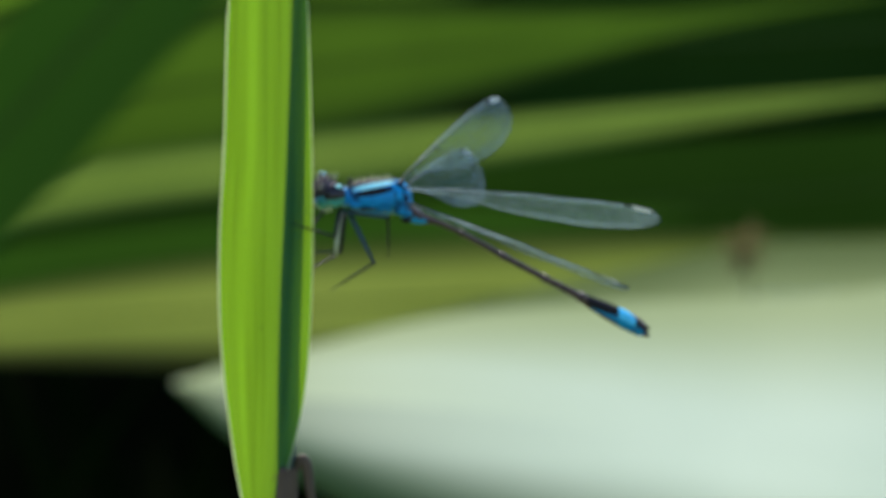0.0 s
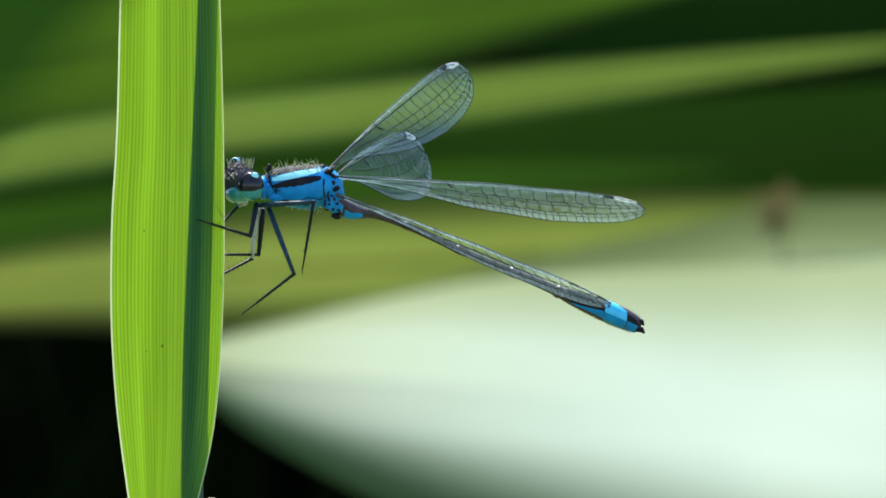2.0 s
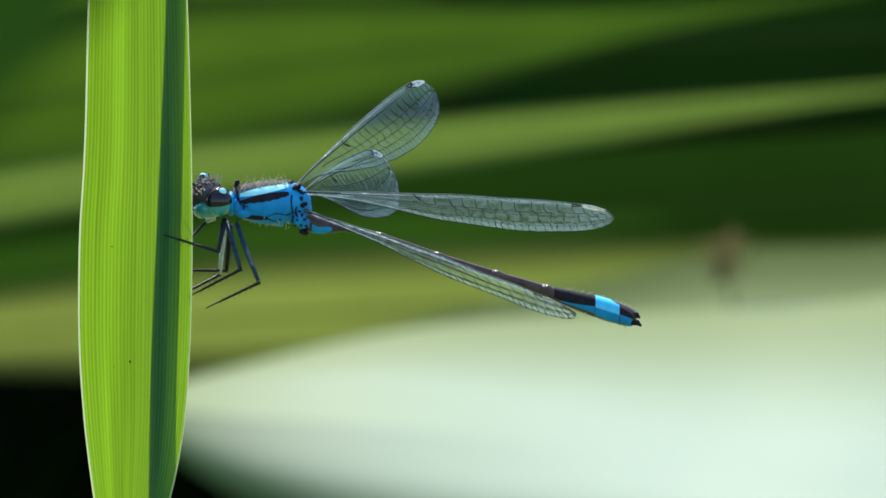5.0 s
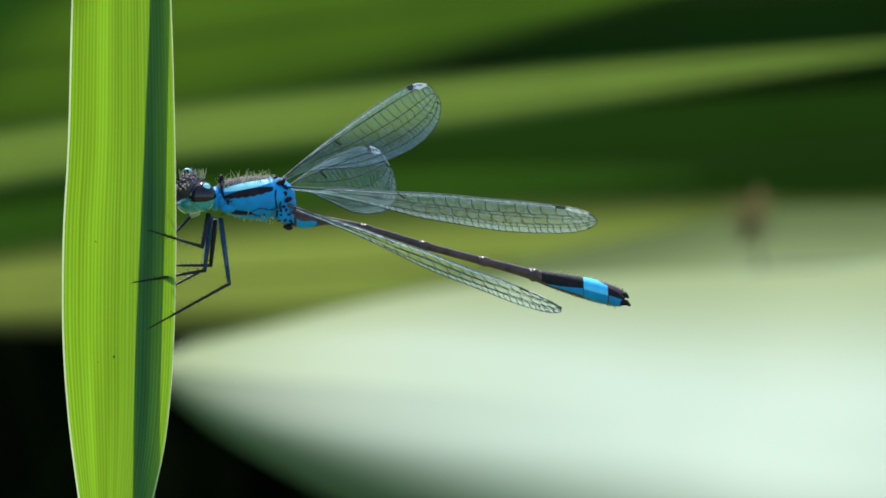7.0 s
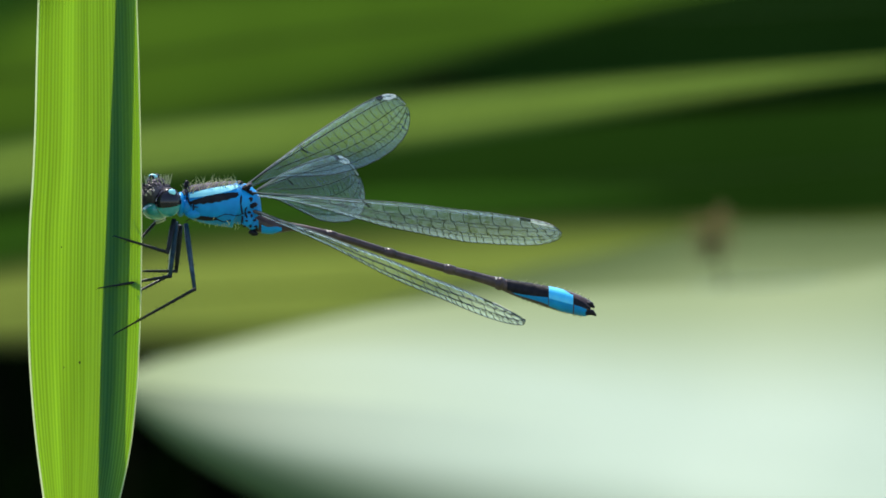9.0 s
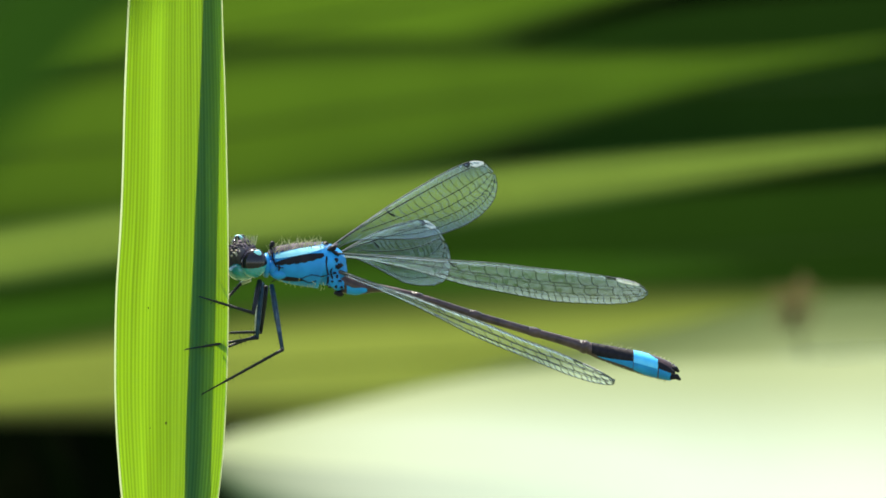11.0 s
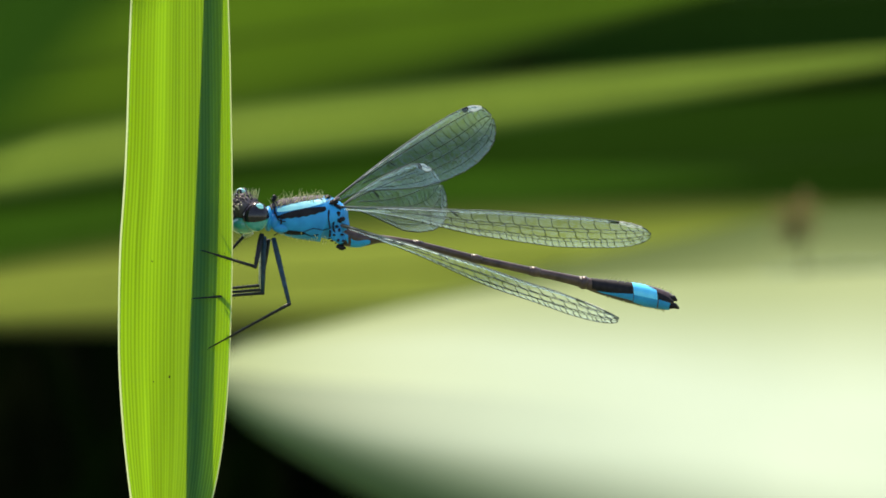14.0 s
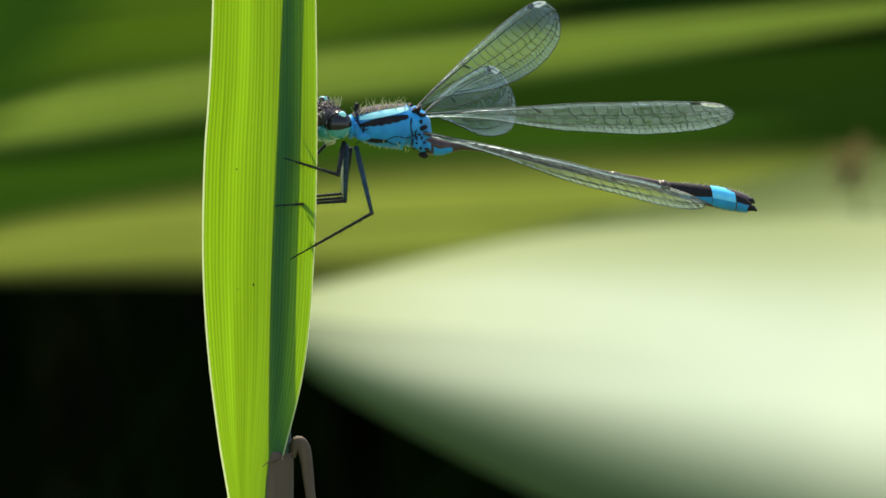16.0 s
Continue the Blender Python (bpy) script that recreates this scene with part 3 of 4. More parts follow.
def bow(x, x0, x1):
    """0 at both ends, 1 in between."""
    return math.sqrt(max(0.0, math.sin(math.pi * max(0.0, min(1.0, (x - x0) / (x1 - x0))))))


marking("back_plate", sp, 0.86, 381, 500, lambda x: 0, lambda x: 331 - (x - 394) * 0.195 + 10 * max(0, (392 - x) / 11) + 22 * max(0, (x - 482) / 18), BROWN, thorax, "dark purplish brown back", over=True, m=24)
marking("shoulder_stripe", sp, 0.86, 397, 483, lambda x: 338 - (x - 394) * 0.195 - 6.5 * bow(x, 390, 486), lambda x: 338.5 - (x - 394) * 0.195 + 5 * bow(x, 390, 486), PALE_BLUE, thorax, "pale blue shoulder stripe", 0.9)
marking("side_band", sp, 0.86, 398, 485, lambda x: 351 - (x - 395) * 0.19 - 7.5 * bow(x, 392, 489), lambda x: 351.5 - (x - 395) * 0.19 + 6.5 * bow(x, 392, 489) * (0.6 + 0.4 * min(1, (x - 398) / 50)) + 0.8 * math.sin(x * 0.45), BLACK, thorax, "black shoulder band", 0.7)
marking("seam", sp, 0.86, 438, 494, lambda x: 374 - (x - 440) * 0.10 + 2.2 * math.sin(x * 0.16) - 0.5 - 0.7 * math.sin(x * 0.31) ** 2, lambda x: 374 - (x - 440) * 0.10 + 2.2 * math.sin(x * 0.16) + 0.7, BLACK, thorax, "fine dark seam", 0.6, m=2)
marking("seam", sp, 0.86, 400, 470, lambda x: 374 + (x - 400) * 0.12 + 1.8 * math.sin(x * 0.21) - 0.4 - 1.2 * math.sin(x * 0.13) ** 2, lambda x: 374 + (x - 400) * 0.12 + 1.8 * math.sin(x * 0.21) + 0.8, BLACK, thorax, "fine dark seam", 0.6, m=2)
marking("seam", sp, 0.86, 391, 394, lambda x: 330, lambda x: 378, BLACK, thorax, "fine dark seam", 0.6, n=2, m=24)
marking("side_patch", sp, 0.86, 406, 447, lambda x: 374 - 3 * bow(x, 402, 450) + 0.10 * (x - 404), lambda x: 375 + 4.5 * bow(x, 402, 450) + 0.06 * (x - 404), BLACK, thorax, "black patch above the leg roots", 0.7)
for px, py, d, rx, ry, rz in ((496, 346, -24, 9, 7, 13), (500, 375, -19, 12, 8, 17), (508, 386, -12, 10, 9, 11), (392, 356, -19, 10, 7, 13), (404, 368, -20, 15, 6, 9)):
    bm = bmesh.new()
    ball(bm, at(px, py, d), rx * K, ry * K, rz * K, 20, 14)
    part("side_plate", bm, BLUE, thorax, "blue bulging side plate")
for px, py, d, rx, rz, turn in ((497, 323, -22, 9, 5, -25), (504, 331, -20, 8, 4, 30), (509, 354, -22, 8, 5, -20), (505, 343, -24, 4, 5, 10), (510, 402, -8, 8, 5, 15), (391, 317, -6, 4, 8, 10), (486, 314, -8, 6, 4, 0)):
    bm = bmesh.new()
    ball(bm, at(px, py, d), rx * K, 7 * K, rz * K, 16, 12, turn=Matrix.Rotation(radians(turn), 4, "Y"))
    for v in bm.verts:
        v.co += v.normal * 3.0 * K * noise.noise(v.co * 9000)
    part("knob", bm, BLACK, thorax, "rough black hinge knob")
for line in (((487, 318), (490, 330), (497, 338), (500, 347), (507, 352)), ((489, 330), (488, 350), (491, 372), (489, 388)), ((499, 352), (496, 365), (500, 380)), ((500, 396), (506, 388), (512, 372)), ((404, 350), (404, 362), (399, 376), (390, 382)), ((394, 340), (398, 352), (404, 356), (412, 357))):
    bm = bmesh.new()
    pts = []
    for x, y in smooth_path(line, 14):
        cy, r = float(np.interp(x, sp[:, 0], sp[:, 1])), float(np.interp(x, sp[:, 0], sp[:, 2]))
        pts.append(at(x, y, -0.86 * math.sqrt(max(16.0, r * r - (y - cy) ** 2)) - 1))
    tube(bm, pts, [(1.0 + 1.0 * abs(noise.noise(p * 3000))) * K for p in pts], 6, (1.4, 0.8))
    part("seam", bm, BLACK, thorax, "fine dark seam")
flecks = random.Random(21)
for x0, x1, y0, y1, n in ((488, 505, 330, 390, 7), (384, 400, 340, 378, 3)):
    for i in range(n):
        x, y = flecks.uniform(x0, x1), flecks.uniform(y0, y1)
        cy, r = float(np.interp(x, sp[:, 0], sp[:, 1])), float(np.interp(x, sp[:, 0], sp[:, 2]))
        if abs(y - cy) > 0.9 * r:
            continue
        bm = bmesh.new()
        ball(bm, at(x, y, -0.86 * math.sqrt(r * r - (y - cy) ** 2) - 1.5), flecks.uniform(0.8, 2.2) * K, 2.0 * K, flecks.uniform(0.7, 1.6) * K, 10, 8, turn=Matrix.Rotation(flecks.uniform(-1, 1), 4, "Y"))
        part("fleck", bm, BLACK if i % 3 else BLUE, thorax, "dark fleck" if i % 3 else "blue fleck")
for x, y, d, rx, rz in ((503, 366, -29, 3.4, 2.2), (507, 372, -27, 2.2, 3.6), (498, 381, -28, 2.6, 2.0), (512, 380, -23, 3.8, 1.8), (505, 390, -22, 2.4, 3.0), (514, 391, -18, 3.2, 2.2), (494, 391, -25, 3.6, 1.6)):
    bm = bmesh.new()
    ball(bm, at(x, y, d), rx * K, 2 * K, rz * K, 10, 8)
    part("fleck", bm, BLACK, thorax, "dark fleck")
bm = bmesh.new()
hairs = random.Random(9)
for i in range(126):
    u = (i % 14 + hairs.gauss(0.5, 0.35)) / 14
    x, d = 388 + 100 * u, hairs.uniform(-26, 26)
    cy, r = float(np.interp(x, sp[:, 0], sp[:, 1])), float(np.interp(x, sp[:, 0], sp[:, 2]))
    top = cy - math.sqrt(max(0, 1 - (d / (0.86 * r + 4)) ** 2)) * r
    ln = hairs.uniform(3, 10) + (8 if i % 6 == 0 else 0)
    sx = hairs.uniform(-9, 13)
    tube(bm, [at(x, top + 2, d), at(x + sx * 0.4, top - ln * 0.5, d), at(x + sx, top - ln, d)], [0.5 * K, 0.4 * K, 0.15 * K], 4)
for i in range(24):
    x, d = hairs.uniform(400, 490), hairs.uniform(-28, 10)
    cy, r = float(np.interp(x, sp[:, 0], sp[:, 1])), float(np.interp(x, sp[:, 0], sp[:, 2]))
    low = cy + math.sqrt(max(0, 1 - (d / (0.86 * r + 4)) ** 2)) * r
    tube(bm, [at(x, low - 2, d), at(x + hairs.uniform(-3, 4), low + hairs.uniform(2, 5), d)], [0.7 * K, 0.3 * K], 4)
part("hair", bm, HAIR, thorax, "fine pale bristles", smooth=False)

# head
bm = bmesh.new()
ball(bm, at(338, 333, 0), 24 * K, 44 * K, 27 * K, 32, 20)
ball(bm, at(322, 345, 0), 18 * K, 26 * K, 22 * K, 24, 16)
tube(bm, [at(350, 345), at(372, 348), at(386, 350)], [16 * K, 11 * K, 14 * K], 16)
head = part("head", bm, BROWN, fly, "dark hairy head", pivot=at(338, 333))
caps = []
for c, rx, ry, rz, cut in ((at(360, 349, -40), 23, 19, 25.5, -2), (at(333, 320, 32), 17, 20, 19, -6)):
    bm = bmesh.new()
    ball(bm, c, rx * K, ry * K, rz * K, 32, 24)
    eye = part("eye", bm, TEAL, head, "round eye with a teal lower half")
    bm = bmesh.new()
    ball(bm, c, (rx + 0.7) * K, (ry + 0.7) * K, (rz + 0.7) * K, 40, 32)
    way = Vector((-0.1, -0.35, 0.93)).normalized()
    bmesh.ops.bisect_plane(bm, geom=bm.verts[:] + bm.edges[:] + bm.faces[:], plane_co=c + way * cut * K, plane_no=way, clear_inner=True)
    caps.append((bm, EYE_DARK, "eye_cap", "glossy near-black upper eye"))
    bm = bmesh.new()
    ball(bm, c, (rx + 1.3) * K, (ry + 1.3) * K, (rz + 1.3) * K, 40, 32)
    way = Vector((0.05, 0.62, 0.78)).normalized()
    bmesh.ops.bisect_plane(bm, geom=bm.verts[:] + bm.edges[:] + bm.faces[:], plane_co=c + way * 0.62 * rz * K, plane_no=way, clear_inner=True)
    caps.append((bm, BROWN, "brow", "purplish brown top of the head"))
for bm, mat, name, lab in caps:
    part(name, bm, mat, head, lab)
bm = bmesh.new()
for i in range(70):
    a, b = hairs.uniform(0.2, 2.9), hairs.uniform(-1.3, 0.6)
    p = Vector((math.cos(a) * math.cos(b) * 24, math.sin(b) * 42, math.sin(a) * math.cos(b) * 27))
    ball(bm, at(338 + p.x, 333 - p.z, p.y), hairs.uniform(2, 4.5) * K, hairs.uniform(2, 4.5) * K, hairs.uniform(2, 4) * K, 8, 6)
tagged(part("head_grain", bm, BROWN, head, "rough purplish brown grains"), kind="stuff")
bm = bmesh.new()
for i in range(26):
    a, b = hairs.uniform(0.3, 3.3), hairs.uniform(-1.35, -0.2)
    p = Vector((math.cos(a) * math.cos(b) * 25, math.sin(b) * 43, math.sin(a) * math.cos(b) * 28))
    ball(bm, at(335 + p.x, 336 - p.z, p.y), hairs.uniform(1.2, 3) * K, 2 * K, hairs.uniform(1, 2.4) * K, 8, 6)
tagged(part("head_fleck", bm, RING, head, "small pale flecks"), kind="stuff")
bm = bmesh.new()
ball(bm, at(381, 352, -4), 10 * K, 27 * K, 22 * K, 20, 14)
part("neck", bm, BLUE, head, "blue neck shield")
bm = bmesh.new()
ball(bm, at(338, 362, -6), 26 * K, 36 * K, 18 * K, 24, 16)
part("face", bm, TEAL, head, "teal face")
for px, py, d, rx, rz in ((367, 331, -52, 7, 5.8), (333, 303, -3, 8, 4.8)):
    bm = bmesh.new()
    ball(bm, at(px, py, d), rx * K, 3.5 * K, rz * K, 18, 12, turn=Matrix.Rotation(radians(12), 4, "Y"))
    part("eye_spot", bm, PALE_BLUE, head, "small round pale blue spot behind the eye")
bm = bmesh.new()
for px, py, d in ((330, 304, -6), (338, 302, 8), (326, 312, -14)):
    ball(bm, at(px, py, d), 5 * K, 5 * K, 5 * K, 10, 8)
part("ocelli", bm, EYE_DARK, head, "three small shiny simple eyes")
bm = bmesh.new()
for i in range(50):
    x, d = hairs.uniform(318, 362), hairs.uniform(-30, 20)
    tube(bm, [at(x, 316, d), at(x + hairs.uniform(-6, 4), 306 - hairs.uniform(2, 9), d)], [0.8 * K, 0.3 * K], 4)
part("hair", bm, HAIR, head, "fine pale bristles", smooth=False)
for d in (-14, 14):
    bm = bmesh.new()
    tube(bm, [at(322, 322, d), at(306, 312, d * 1.6), at(288, 300, d * 2.2)], [2 * K, 1.4 * K, 0.7 * K], 6)
    part("antenna", bm, BLACK, head, "short black feeler")

# abdomen
ROOT = (512, 377)
bm = bmesh.new()
AB_ROWS = [(503, 374, 16), (520, 384, 17), (538, 389, 15), (556, 391, 11), (580, 391, 7.4), (612, 396, 6.3), (648, 404, 6.3), (700, 419, 6.5), (752, 435, 6.9), (805, 449, 7.0), (858, 463, 7.4), (905, 475, 8.2), (948, 487, 10), (972, 494, 13), (1000, 501, 16), (1032, 509, 18.5), (1056, 515, 19.5), (1078, 521, 18.5), (1098, 527, 16), (1108, 530, 12)]
sp = smooth_path(AB_ROWS, 190)
tube(bm, [at(x, y) for x, y, _ in sp], [r * K for _, _, r in sp], 40, (0.92, 1.0))


tail = part("abdomen", bm, BRONZE, fly, "slender bronze-black abdomen with a bright blue tail band", pivot=at(*ROOT))
def mid(x):
    return float(np.interp(x, sp[:, 0], sp[:, 1]))


def thick(x):
    return float(np.interp(x, sp[:, 0], sp[:, 2]))


marking("side_patch", sp, 0.92, 506, 519, lambda x: mid(x) - 3, lambda x: mid(x) + thick(x), BLUE, tail, "blue side of the first segment")
marking("side_patch", sp, 0.92, 524, 560, lambda x: mid(x) + 1.5 + 1.5 * math.sin((x - 524) * 0.17), lambda x: mid(x) + thick(x) * (1 - 0.3 * max(0, (x - 545) / 15)), BLUE, tail, "blue side of the second segment")
marking("side_patch", sp, 0.92, 962, 1033, lambda x: mid(x) + thick(x) * (0.78 - (x - 962) * 0.0105), lambda x: mid(x) + thick(x), BLUE, tail, "blue lower side of the seventh segment")
marking("tail_band", sp, 0.92, 1034, 1077, lambda x: 0, lambda x: mid(x) + thick(x) * 0.12, TAIL_BLUE, tail, "bright sky-blue tail band", 0.7, over=True, m=24)
marking("side_patch", sp, 0.92, 1034, 1077, lambda x: mid(x) + thick(x) * 0.12, lambda x: mid(x) + thick(x), BLUE, tail, "blue underside of the tail band", 0.6)
marking("side_patch", sp, 0.92, 1079, 1101, lambda x: mid(x) + 1 + (x - 1079) * 0.05, lambda x: mid(x) + thick(x), BLUE, tail, "blue side of the ninth segment")
marking("tail_ridge", sp, 0.92, 960, 1033, lambda x: 0, lambda x: mid(x) + thick(x) * (0.78 - (x - 962) * 0.0105), BLACK, tail, "black back of the seventh segment", 0.5, over=True, m=24)
marking("tail_ridge", sp, 0.92, 1078, 1108, lambda x: 0, lambda x: mid(x) + 1, BLACK, tail, "black back of the last segments", 0.5, over=True, m=24)
for x, y in ((648, 405), (752, 436), (858, 464), (948, 487)):
    bm = bmesh.new()
    i = int(np.searchsorted(sp[:, 0], x))
    a, b = Vector(at(*sp[i - 2, :2])), Vector(at(*sp[i + 2, :2]))
    tube(bm, [a, a.lerp(b, 0.5), b], [sp[i, 2] * K * 1.04, sp[i, 2] * K * 1.22, sp[i, 2] * K * 1.05], 20, (0.92, 1.0))
    part("joint_ring", bm, BRONZE, tail, "dark raised joint ring")
    marking("pale_ring", sp, 0.92, x - 9, x - 2, lambda q: 0, lambda q: mid(q) - thick(q) * 0.55, RING, tail, "pale back mark before the joint", 0.6, over=True, n=4, m=8)
for py, d, dx in ((519, -7, 14), (519, 7, 14), (533, -8, 17), (533, 8, 17)):
    bm = bmesh.new()
    tube(bm, [at(1100, py + 2, d), at(1100 + dx * 0.7, py + 3, d * 1.1), at(1101 + dx, py + 8, d * 0.7)], [6 * K, 5 * K, 2 * K], 8)
    part("clasper", bm, BLACK, tail, "small black tail clasper")
bm = bmesh.new()
for i in range(60):
    x = hairs.uniform(970, 1108)
    s = hairs.choice((-1, 1))
    i2 = int(np.searchsorted(sp[:, 0], x))
    i2 = min(i2, len(sp) - 1)
    d = hairs.uniform(-10, 6)
    e = sp[i2, 1] + s * sp[i2, 2] * 0.95
    tube(bm, [at(x, e, d), at(x + 5, e + s * hairs.uniform(3, 6), d)], [0.6 * K, 0.3 * K], 4)
part("hair", bm, HAIR, tail, "fine bristles", smooth=False)


# wings
SHARE = [0.0, 0.06, 0.14, 0.22, 0.32, 0.45, 0.58, 0.70, 0.80, 0.88, 0.93, 0.97, 0.99, 1.0]
REAR = [0.09, 0.10, 0.16, 0.30, 0.52, 0.76, 0.91, 0.99, 0.99, 0.93, 0.84, 0.70, 0.58, 0.44]
FRONT = [0.0, -0.01, -0.03, -0.05, -0.07, -0.09, -0.09, -0.08, -0.06, -0.02, 0.03, 0.13, 0.25, 0.42]


def plan(u, chord):
    """The front and rear edge of a wing at a share of its length."""
    return chord * float(np.interp(u, SHARE, FRONT)), chord * float(np.interp(u, SHARE, REAR))


def wing(base, e1, e2, length, chord, label, seed, thin=0.13):
    """A veined wing that springs from base along e1, e2 pointing to its rear edge (units; x right, z up, y away)."""
    rnd = random.Random(seed)
    e1 = Vector((e1[0], e1[2], e1[1])).normalized()
    e2 = Vector((e2[0], e2[2], e2[1]))
    e2 = (e2 - e2.project(e1)).normalized()
    e3 = e1.cross(e2)
    root = at(*base)

    lanes = [0.0, 0.05, 0.13, 0.40, 0.57, 0.72, 0.86, 1.0]
    starts = [0.0, 0.0, 0.0, 0.18, 0.28, 0.34, 0.24, 0.0]
    folds = [2.0, -1.5, 2.6, -2.0, 1.8, -1.8, 1.5, -0.5]

    def lane(u, f):
        """The rear lengthwise veins run in a slight zigzag from cell to cell."""
        return f + (0.008 * (4 * abs((u * 26 + f * 3) % 1 - 0.5) - 1) if 0.5 < f < 0.95 and u > 0.3 else 0)

    def place(u, f, lift=0.0):
        """A place on the pleated sheet: the veins are its ridges and furrows."""
        a, b = plan(u, chord)
        v = a + (b - a) * f
        pleat = float(np.interp(f, lanes, folds)) * min(1.0, 3.2 * (1 - u) + 0.25) * min(1.0, 0.35 + 4 * u)
        wave = pleat + 5 * math.sin(math.pi * f) * u + 3.0 * noise.noise(Vector((u * 5, f * 2.2, seed)))
        return root + (e1 * (u * length) + e2 * v + e3 * (wave + lift)) * K

    bm = bmesh.new()
    uvs = bm.loops.layers.uv.new("UVMap")
    nu = 64
    fs = sorted({a + (b - a) * k / 3 for a, b in zip(lanes, lanes[1:]) for k in range(4)})
    nf = len(fs) - 1
    g = []
    for i in range(nu + 1):
        row = []
        for k, f in enumerate(fs):
            # each cell's skin bulges a little its own way
            swell = 0.9 * noise.noise(Vector((i * 0.9, k * 1.3, seed * 3.1))) if 0 < k < nf else 0.0
            row.append(bm.verts.new(place(i / nu * 0.999, f, swell)))
        g.append(row)
    for i in range(nu):
        for k in range(nf):
            f = bm.faces.new((g[i][k], g[i + 1][k], g[i + 1][k + 1], g[i][k + 1]))
            for lp, (a, b) in zip(f.loops, ((i, k), (i + 1, k), (i + 1, k + 1), (i, k + 1))):
                lp[uvs].uv = (a / nu, fs[b])
    w = part("wing", bm, SKIN, fly, label, pivot=root, smooth=False)
    # lengthwise veins, then the cross veins between them
    for j, (f, s) in enumerate(zip(lanes, starts)):
        bm = bmesh.new()
        us = [s + (0.999 - s) * i / 88 for i in range(89)]
        r = (1.05, 0.75, 1.1, 0.75, 0.65, 0.65, 0.65, 0.85)[j]
        if j == 1:
            us = [u for u in us if u < 0.40]
        tube(bm, [place(u, lane(u, f)) for u in us], [r * K * (1.15 - 0.45 * u) for u in us], 5, up=e3)
        part("long_vein", bm, VEIN_EDGE if j == 0 else VEIN, w, smooth=False)
    bm = bmesh.new()
    main = [0.13]
    while main[-1] < 0.97:
        main.append(main[-1] + 0.046 * rnd.uniform(0.85, 1.15) * (0.6 if main[-1] > 0.84 else 1))
    slant = [rnd.uniform(0.004, 0.012) for _ in main]
    for j in range(len(lanes) - 1):
        f0, f1 = lanes[j], lanes[j + 1]
        first = max(starts[j], starts[j + 1]) + 0.01
        if j == 0:
            us = [(0.2, 0.006), (0.29, 0.006)]
        else:
            us = [(u + 0.010 * (j - 2) + rnd.uniform(-0.003, 0.003), d) for u, d in zip(main, slant)]
            if j == 1:
                f0, first = 0.0, 0.40
            if j in (1, 5, 6):
                us += [(u + 0.022, d) for u, d in us]
        for u, d in us:
            if first < u < 0.985:
                bend = d if j % 2 else -d * 0.6
                tube(bm, [place(u, lane(u, f0)), place(min(0.995, u + d / 2 + bend), lane(u, (f0 + f1) / 2)), place(min(0.995, u + d), lane(u, f1))], [0.8 * K, 0.62 * K, 0.8 * K], 4, up=e3)
    tube(bm, [place(0.37, 0.0), place(0.375, 0.15), place(0.39, 0.30)], [1.7 * K] * 3, 5, up=e3)
    tagged(part("cross_vein", bm, VEIN, w, "dark cross veins", smooth=False), kind="stuff")
    if thin:
        for name, u0, u1, wide, mat, lab in (("wing_spot_dark", 0.868, 0.90, 1.0, BLACK, "black half of the wing spot"), ("wing_spot_pale", 0.90, 0.972, 1.5, STIGMA_WHITE, "shiny white half of the wing spot")):
            bm = bmesh.new()
            for lift in (-1.2, 1.2):
                vs = [bm.verts.new(place(u0 + (u1 - u0) * i / 6, f, lift)) for i in range(7) for f in (0.0, thin * wide * (0.25 + 0.75 * math.sin(math.pi * (0.12 + 0.76 * i / 6))))]
                for i in range(6):
                    bm.faces.new((vs[2 * i], vs[2 * i + 1], vs[2 * i + 3], vs[2 * i + 2]))
            part(name, bm, mat, w, lab)
    # stem where it joins the thorax
    bm = bmesh.new()
    tube(bm, [root - e1 * 8 * K, place(0.03, 0.4)], [4 * K, 2.5 * K], 8)
    part("wing_root", bm, BROWN, w, "brown wing root")
    # the tip mark by which the wing is aimed
    mark = e1 * (0.905 * length) + e2 * (plan(0.905, chord)[0])
    return w, base, mark


def aim(ob, base, mark, px, py, twist=0):
    """The pose that turns a wing or the abdomen about its root so that its mark stands px, py."""
    r = mark.length
    dx, dz = px - base[0], base[1] - py
    flat = math.hypot(dx, dz)
    if flat > 0.999 * r:
        dx, dz, flat = dx * 0.999 * r / flat, dz * 0.999 * r / flat, 0.999 * r
    deep = math.sqrt(r * r - flat * flat) * (1 if mark.y >= 0 else -1)
    grow = 1 + deep * K / NEAR
    dx, dz = 784 + (base[0] + dx - 784) * grow - base[0], base[1] - (441 + (base[1] - dz - 441) * grow)
    deep = math.sqrt(max(0.0, r * r - dx * dx - dz * dz)) * (1 if mark.y >= 0 else -1)
    q = mark.rotation_difference(Vector((dx, deep, dz)))
    q = q @ Matrix.Rotation(radians(twist), 3, mark).to_quaternion()
    return Matrix.Translation(BASE[ob] - HUB) @ q.to_matrix().to_4x4()


wing_up = wing((496, 318, 12), (0.489, 0.241, 0.839), (0.42, -0.85, -0.06), 555, 95, "clear veined forewing raised and spread away", 3, 0.10)
wing_mid = wing((506, 332, 10), (0.361, 0.078, 0.929), (0.42, -0.9, -0.05), 565, 119, "clear veined hindwing spread away", 5, 0.10)
wing_long = wing((497, 330, -16), (0.989, -0.098, -0.107), (0.027, -0.5, 0.87), 562, 99, "clear veined forewing held back along the body", 7)
wing_low = wing((508, 362, -20), (0.894, -0.337, -0.295), (0.139, -0.34, 0.93), 540, 100, "clear veined hindwing hanging beside the abdomen", 11)
